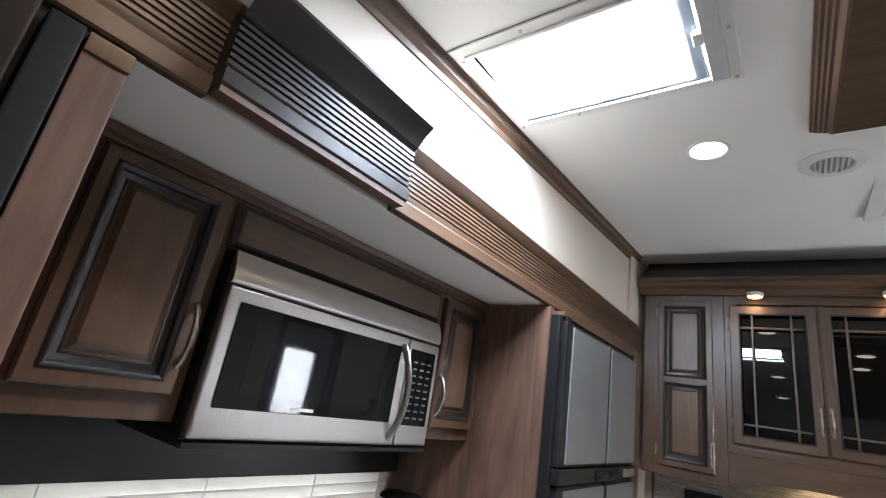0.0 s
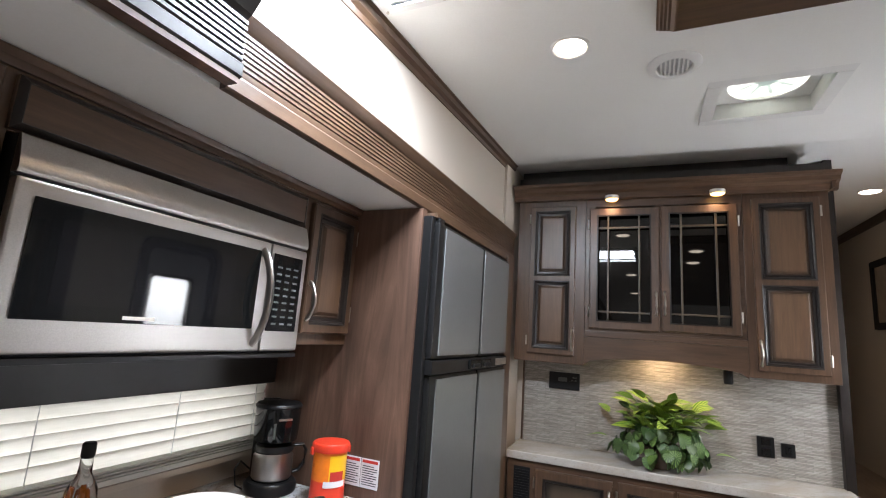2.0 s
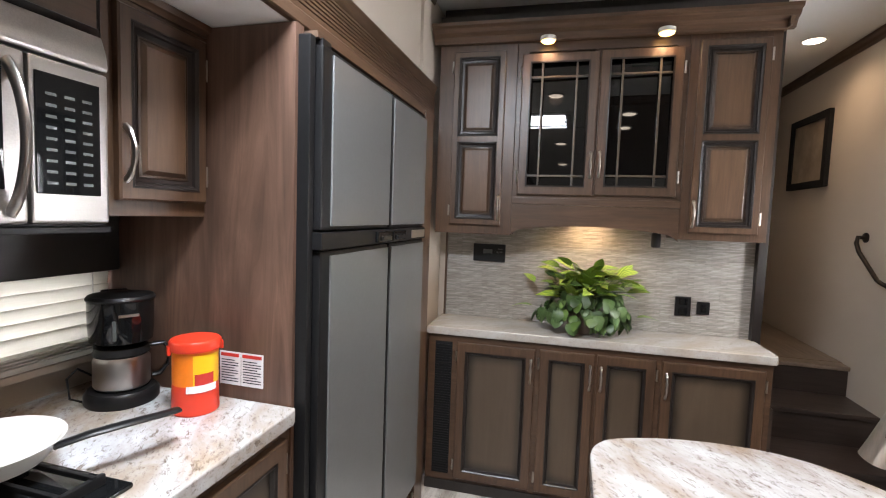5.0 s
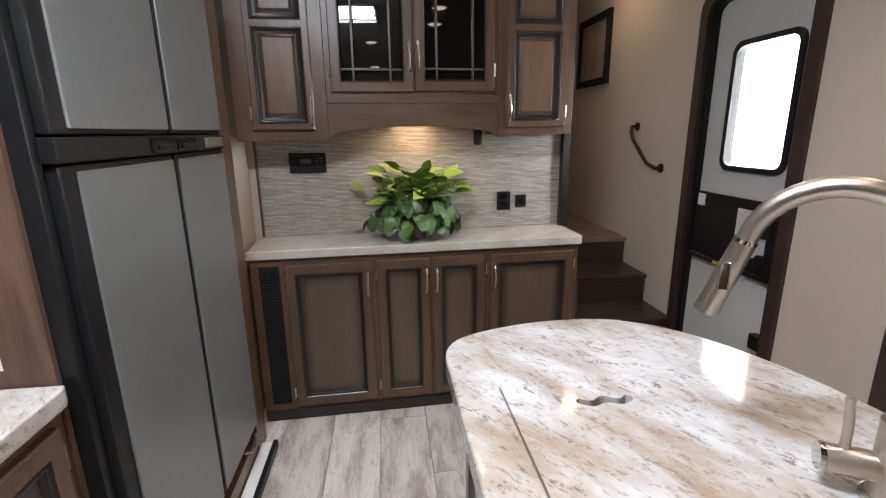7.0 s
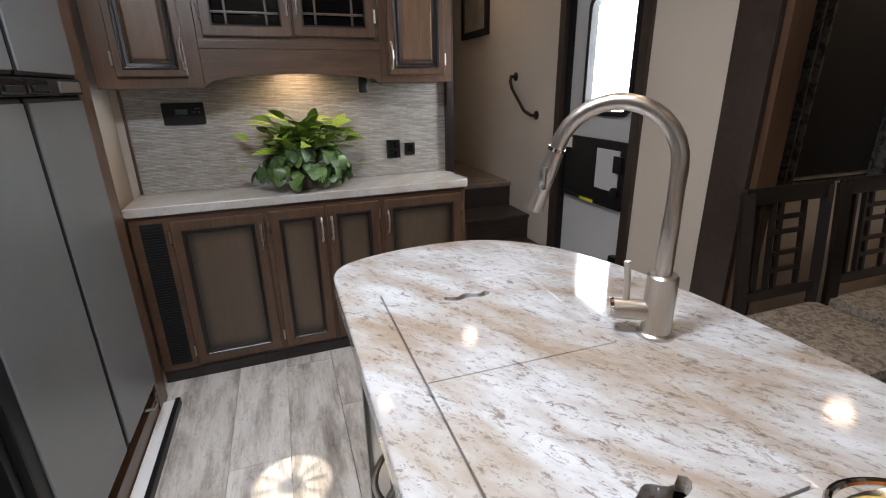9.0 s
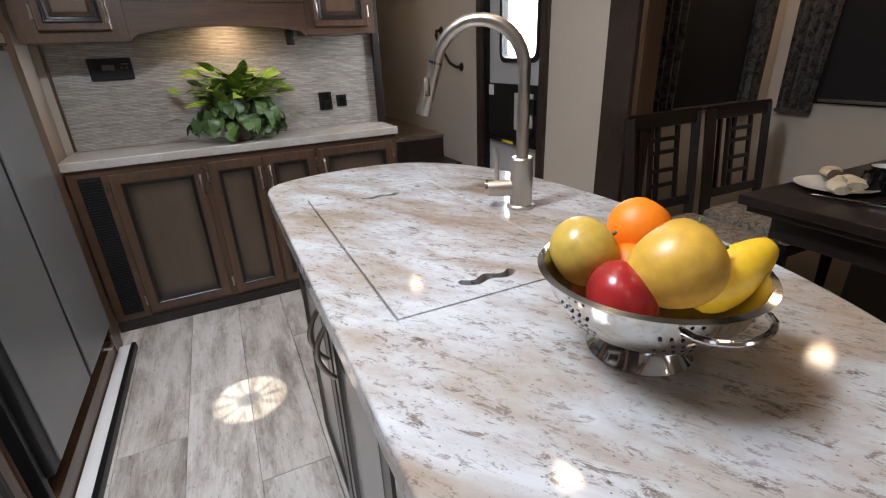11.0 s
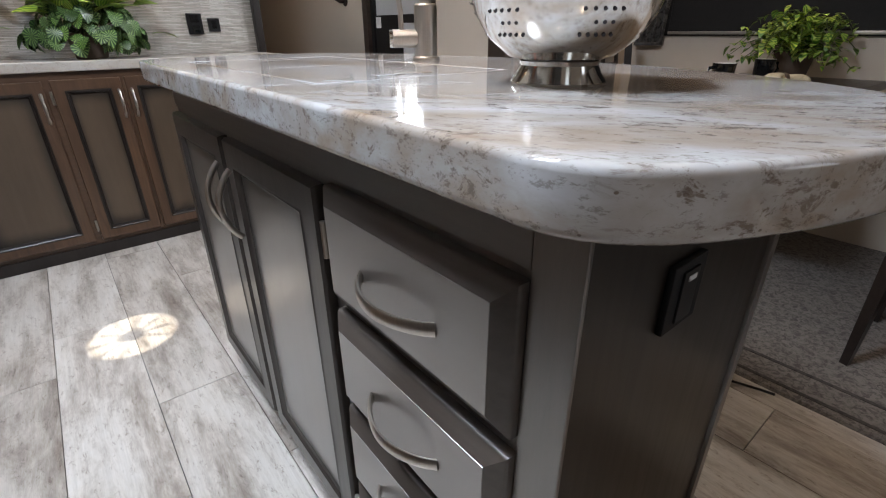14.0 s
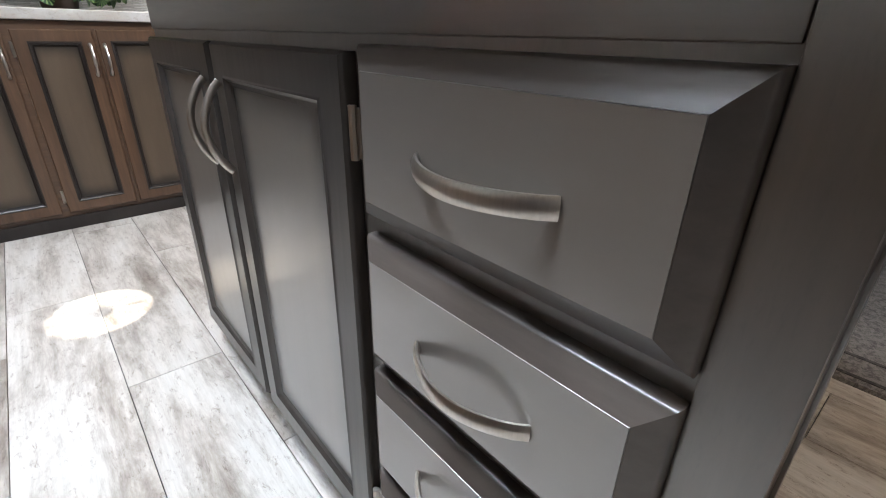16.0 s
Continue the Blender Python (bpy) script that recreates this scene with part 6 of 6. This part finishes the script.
def chair(m, label):
    t = thing("dining_chair", m, label, "chair", "dining chairs")
    # local +y is the way the sitter faces
    seat = box(-0.215, 0.215, -0.20, 0.22, 0.435, 0.50, 0.028)
    part("seat", seat, M_SEAT, t, "grey-beige upholstered seat")
    part("seat_frame", box(-0.205, 0.205, -0.195, 0.205, 0.385, 0.436, 0.006), M_ESPRESSO, t)
    for sx in (-1, 1):
        part("leg", sweep([(sx * 0.185, 0.185, 0.385), (sx * 0.188, 0.190, 0.013)], 0.024, n=4, taper=lambda u: 1 - 0.35 * u), M_ESPRESSO, t)
        part("leg", sweep([(sx * 0.185, -0.185, 0.40), (sx * 0.188, -0.225, 0.013)], 0.024, n=4, taper=lambda u: 1 - 0.35 * u), M_ESPRESSO, t)
        part("back_post", sweep([(sx * 0.192, -0.19, 0.39), (sx * 0.196, -0.205, 0.60), (sx * 0.204, -0.245, 0.955)], 0.026, n=4), M_ESPRESSO, t)
    lean = lambda z: -0.205 - 0.04 * (z - 0.60) / 0.355
    def slat(x0, x1, z0, z1):
        y = lean((z0 + z1) / 2)
        part("back_slat", moved(box(x0, x1, -0.008, 0.008, -(z1 - z0) / 2, (z1 - z0) / 2, 0.003), Matrix.Translation((0, y, (z0 + z1) / 2)) @ Matrix.Rotation(radians(6.4), 4, "X")), M_ESPRESSO, t)
    part("top_rail", moved(box(-0.222, 0.222, -0.012, 0.012, -0.032, 0.032, 0.008), Matrix.Translation((0, lean(0.94), 0.94)) @ Matrix.Rotation(radians(6.4), 4, "X")), M_ESPRESSO, t)
    slat(-0.19, 0.19, 0.545, 0.585)
    for x in (-0.085, 0.035, 0.075, 0.135):
        slat(x - 0.009, x + 0.009, 0.585, 0.910)
    for z in (0.655, 0.72, 0.80, 0.855):
        slat(-0.085, 0.075, z - 0.009, z + 0.009)
    return t


FIRST = chair(pose(1.77, 1.545, 0, 0, 0, 180), "espresso wood dining chair with lattice back and beige seat")
copy_thing(FIRST, pose(2.27, 1.545, 0, 0, 0, 180))
copy_thing(FIRST, pose(1.82, 0.19, 0, 0, 0, 0))
copy_thing(FIRST, pose(2.32, 0.19, 0, 0, 0, 0))


def table():
    t = thing("dining_table", None, "black-brown wood dining table set for a meal", "table")
    part("tabletop", box(1.575, 2.74, 0.695, 1.285, 0.726, 0.76, 0.005), M_ESPRESSO, t)
    part("leaf_underlayer", box(1.60, 2.74, 0.715, 1.265, 0.700, 0.7255, 0.004), M_ESPRESSO, t)
    part("apron", box(1.68, 2.70, 0.76, 1.22, 0.60, 0.6995, 0.004), M_ESPRESSO, t)
    part("pedestal", box(2.05, 2.62, 0.87, 1.11, 0.012, 0.5995, 0.006), M_ESPRESSO, t)


table()


def place_setting(x, y, rot, napkin_rot):
    pl = thing("dinner_plate", pose(x, y, 0.761), "white dinner plate with a beaded rim on the table", "plate", "dinner plates")
    part("dish", lathe([(0.062, 0.0), (0.070, 0.003), (0.118, 0.016), (0.120, 0.019), (0.112, 0.018), (0.066, 0.007), (0.004, 0.006)], 40), M_ENAMEL, pl)
    na = thing("napkin", pose(x - 0.005, y + 0.005, 0.792, 0, 0, napkin_rot), "rolled cream cloth napkin in a brown ring", "napkin", "napkins")
    pts = [(-0.145 + 0.29 * k / 14, 0.010 * math.sin(k * 0.8), 0.012 * math.sin(math.pi * k / 14)) for k in range(15)]
    part("cloth", sweep(pts, 0.034, 0.020, 12, taper=lambda u: 0.30 + 0.75 * abs(2 * u - 1) ** 0.7 if abs(2 * u - 1) < 0.9 else 0.75), M_NAPKIN, na)
    part("cloth_fold", sweep([(-0.02, -0.006, 0.014), (-0.07, -0.020, 0.030), (-0.125, -0.03, 0.030), (-0.15, -0.03, 0.020)], 0.026, 0.012, 10, taper=lambda u: 0.45 + 0.6 * u), M_NAPKIN, na)
    part("ring", sweep([(-0.012, 0.0, 0.012), (0.012, 0.0, 0.012)], 0.021, 0.021, 18), M_POT, na, "brown napkin ring")
    fk = thing("fork", pose(x - 0.12, y - 0.10, 0.761, 0, 0, rot), "steel fork beside the plate", "fork", "forks")
    part("fork_handle", sweep([(0.10, 0, 0.004), (0.0, 0, 0.006), (-0.05, 0, 0.008)], 0.006, 0.002, 8), M_CHROME, fk)
    part("fork_head", box(-0.092, -0.048, -0.011, 0.011, 0.006, 0.009, 0.001), M_CHROME, fk)


place_setting(1.88, 1.155, 100, 35)
place_setting(1.98, 0.865, -20, -8)


def mug(x, y, rot):
    t = thing("mug", pose(x, y, 0.761, 0, 0, rot), "glossy black coffee mug with a pale inside", "mug", "mugs")
    part("cup", lathe([(0.032, 0.0), (0.036, 0.003), (0.041, 0.088), (0.042, 0.090), (0.039, 0.090)], 30, None, (True, False)), M_GLOSS, t)
    part("inside", lathe([(0.039, 0.090), (0.034, 0.012), (0.003, 0.010)], 30, None, (False, True)), M_ENAMEL, t, "pale glazed inside")
    part("handle", sweep([(0.036, 0, 0.075), (0.060, 0, 0.074), (0.068, 0, 0.050), (0.058, 0, 0.026), (0.034, 0, 0.020)], 0.006, n=8), M_GLOSS, t)


mug(1.93, 1.055, 150)
mug(2.33, 1.05, -30)


def fern():
    t = thing("potted_plant", pose(2.60, 1.03, 0.761), "leafy green artificial plant in a brown woven pot", "plant")
    part("pot", lathe([(0.060, 0.0), (0.064, 0.004), (0.080, 0.105), (0.084, 0.115), (0.076, 0.115), (0.070, 0.095), (0.003, 0.095)], 28), M_POT, t)
    rng = random.Random(11)
    crown, stems = bmesh.new(), bmesh.new()
    proto = leaf_bm(0.036, 0.026, 0.5, 4)
    leaf = bpy.data.meshes.new("leaf_proto")
    proto.to_mesh(leaf)
    proto.free()
    for k in range(64):
        az, reach, rise = rng.uniform(0, 6.28), rng.uniform(0.06, 0.26), rng.uniform(0.05, 0.22)
        pts = [Vector((0, 0, 0.10))]
        for i in range(1, 6):
            u = i / 5
            pts.append(Vector((math.cos(az) * reach * u * (0.62 if math.cos(az) > 0 else 1), math.sin(az) * reach * u, 0.10 + rise * math.sin(u * 2.0) - 0.08 * u * u * (reach / 0.2))))
        add_to(stems, sweep(pts, 0.0014, n=4))
        for p in pts[2:]:
            for q in range(3):
                s = len(crown.verts)
                crown.from_mesh(leaf)
                crown.verts.ensure_lookup_table()
                m = Matrix.Translation(p + Vector((rng.uniform(-1, 1), rng.uniform(-1, 1), rng.uniform(-1, 1))) * 0.018) @ Matrix.Rotation(rng.uniform(0, 6.28), 4, "Z") @ Matrix.Rotation(rng.uniform(-0.9, 0.5), 4, "X") @ Matrix.Scale(rng.uniform(0.7, 1.25), 4)
                bmesh.ops.transform(crown, matrix=m, verts=crown.verts[s:])
    tagged(part("stem_mass", stems, M_STEM, t), kind="stuff")
    tagged(part("foliage", crown, M_LEAF_Y, t, "dense small green leaves"), kind="stuff")


fern()


def drape(name, m, width, z0, z1, folds, seed):
    rng = random.Random(seed)
    n = folds * 6
    ph = [rng.uniform(0.7, 1.3) for _ in range(folds + 1)]
    rings = []
    for z in (z0, z0 + (z1 - z0) * 0.35, z0 + (z1 - z0) * 0.7, z1):
        k0 = (z - z0) / (z1 - z0)
        squeeze = 1.0 - 0.25 * (1 - k0)
        line = []
        for k in range(n + 1):
            u = k / n
            amp = 0.018 * ph[int(u * folds)] * (1.15 - 0.4 * k0)
            line.append((u * width * squeeze, -0.026 + amp * math.sin(2 * math.pi * folds * u), z))
        rings.append(line + [(x, y + 0.004, zz) for x, y, zz in reversed(line)])
    t = thing(name, m, "charcoal patterned drape gathered beside the window", "curtain", "curtains")
    part("cloth", loft(rings), M_CURTAIN, t)
    part("hem", box(0.004, width * 0.72, -0.050, -0.004, z0 - 0.012, z0 + 0.006, 0.003), M_CURTAIN, t)


def dark_window(name, m, w, z0, z1):
    """A window closed by a black roller shade."""
    t = thing(name, m, "dining window closed by a black roller shade", "window")
    part("window_frame", rect_loft(0.0, w, z0, z1, [(0.0, 0.0), (0.0, -0.012), (0.010, -0.016), (0.022, -0.012), (0.024, -0.002)], cap=False, cap_start=False), M_BLACK, t)
    part("roller_shade", box(0.022, w - 0.022, -0.008, -0.002, z0 + 0.02, z1 - 0.02), M_MATTE, t, "black shade cloth")
    part("shade_hem", box(0.020, w - 0.020, -0.016, -0.006, z0 + 0.006, z0 + 0.022, 0.003), M_NICKEL, t, "metal hem bar")
    t["kind"] = "structure"


dark_window("window_1", pose(1.98, 1.979, 0), 0.56, 0.925, 1.80)
dark_window("window_2", pose(2.769, 1.74, 0, 0, 0, -90), 2.2, 0.935, 1.80)
drape("curtain", pose(1.86, 1.975, 0), 0.17, 0.885, 1.90, 3, 1)
drape("curtain", pose(2.50, 1.975, 0), 0.17, 0.885, 1.90, 3, 2)
drape("curtain", pose(2.765, 1.90, 0, 0, 0, -90), 0.22, 0.895, 1.90, 4, 3)


def floor_register():
    t = thing("floor_register", pose(0.77, 0.19, 0.0), "tan plastic floor heating register", "floor vent")
    part("rim", box(-0.075, 0.075, -0.14, 0.14, 0.0, 0.006, 0.002), M_TAN, t)
    s = mesh_of("slot", box(-0.026, 0.026, -0.004, 0.004, 0.0055, 0.0068), M_INK)
    for k in range(15):
        for q in (-1, 1):
            put("slot", s, t, Matrix.Translation((q * 0.033, -0.12 + k * 0.017, 0)))


floor_register()
solo("power_cord", sweep([(1.28, 0.62, 0.020), (1.27, 0.58, 0.012), (1.29, 0.50, 0.018), (1.31, 0.47, 0.010)], 0.004, n=6), M_BLACK, "short black cord lying on the floor", "cord")

# ---------------- floor planks ----------------
FLOOR = bpy.data.objects["floor"]
W, LEN = 0.2225, 1.22
plank = {}
rows = []
x = -0.9645
k = 0
OFFS = (0.30, -0.085, 0.59, 0.34, 0.92, 0.10, 0.71, 0.45, 0.05, 0.83, 0.27)
while x < 1.34:
    y = -3.6 - OFFS[k % len(OFFS)]
    while y < 3.2:
        a, b = max(y, -3.6), min(y + LEN, 3.2)
        x1 = min(x + W, 1.335)
        if b - a > 0.03 and x1 - x > 0.03 and x1 > -0.66:
            key = (round(x1 - x, 3), round(b - a, 3))
            if key not in plank:
                plank[key] = mesh_of("plank", box(-key[0] / 2 + 0.0009, key[0] / 2 - 0.0009, -key[1] / 2 + 0.0009, key[1] / 2 - 0.0009, -0.011, 0.0, 0.0016), M_PLANK)
            ob = new("plank", plank[key])
            ob.parent = FLOOR
            ob.matrix_basis = Matrix.Translation(((x + x1) / 2, (a + b) / 2, 0.0))
        y += LEN
    x += W
    k += 1
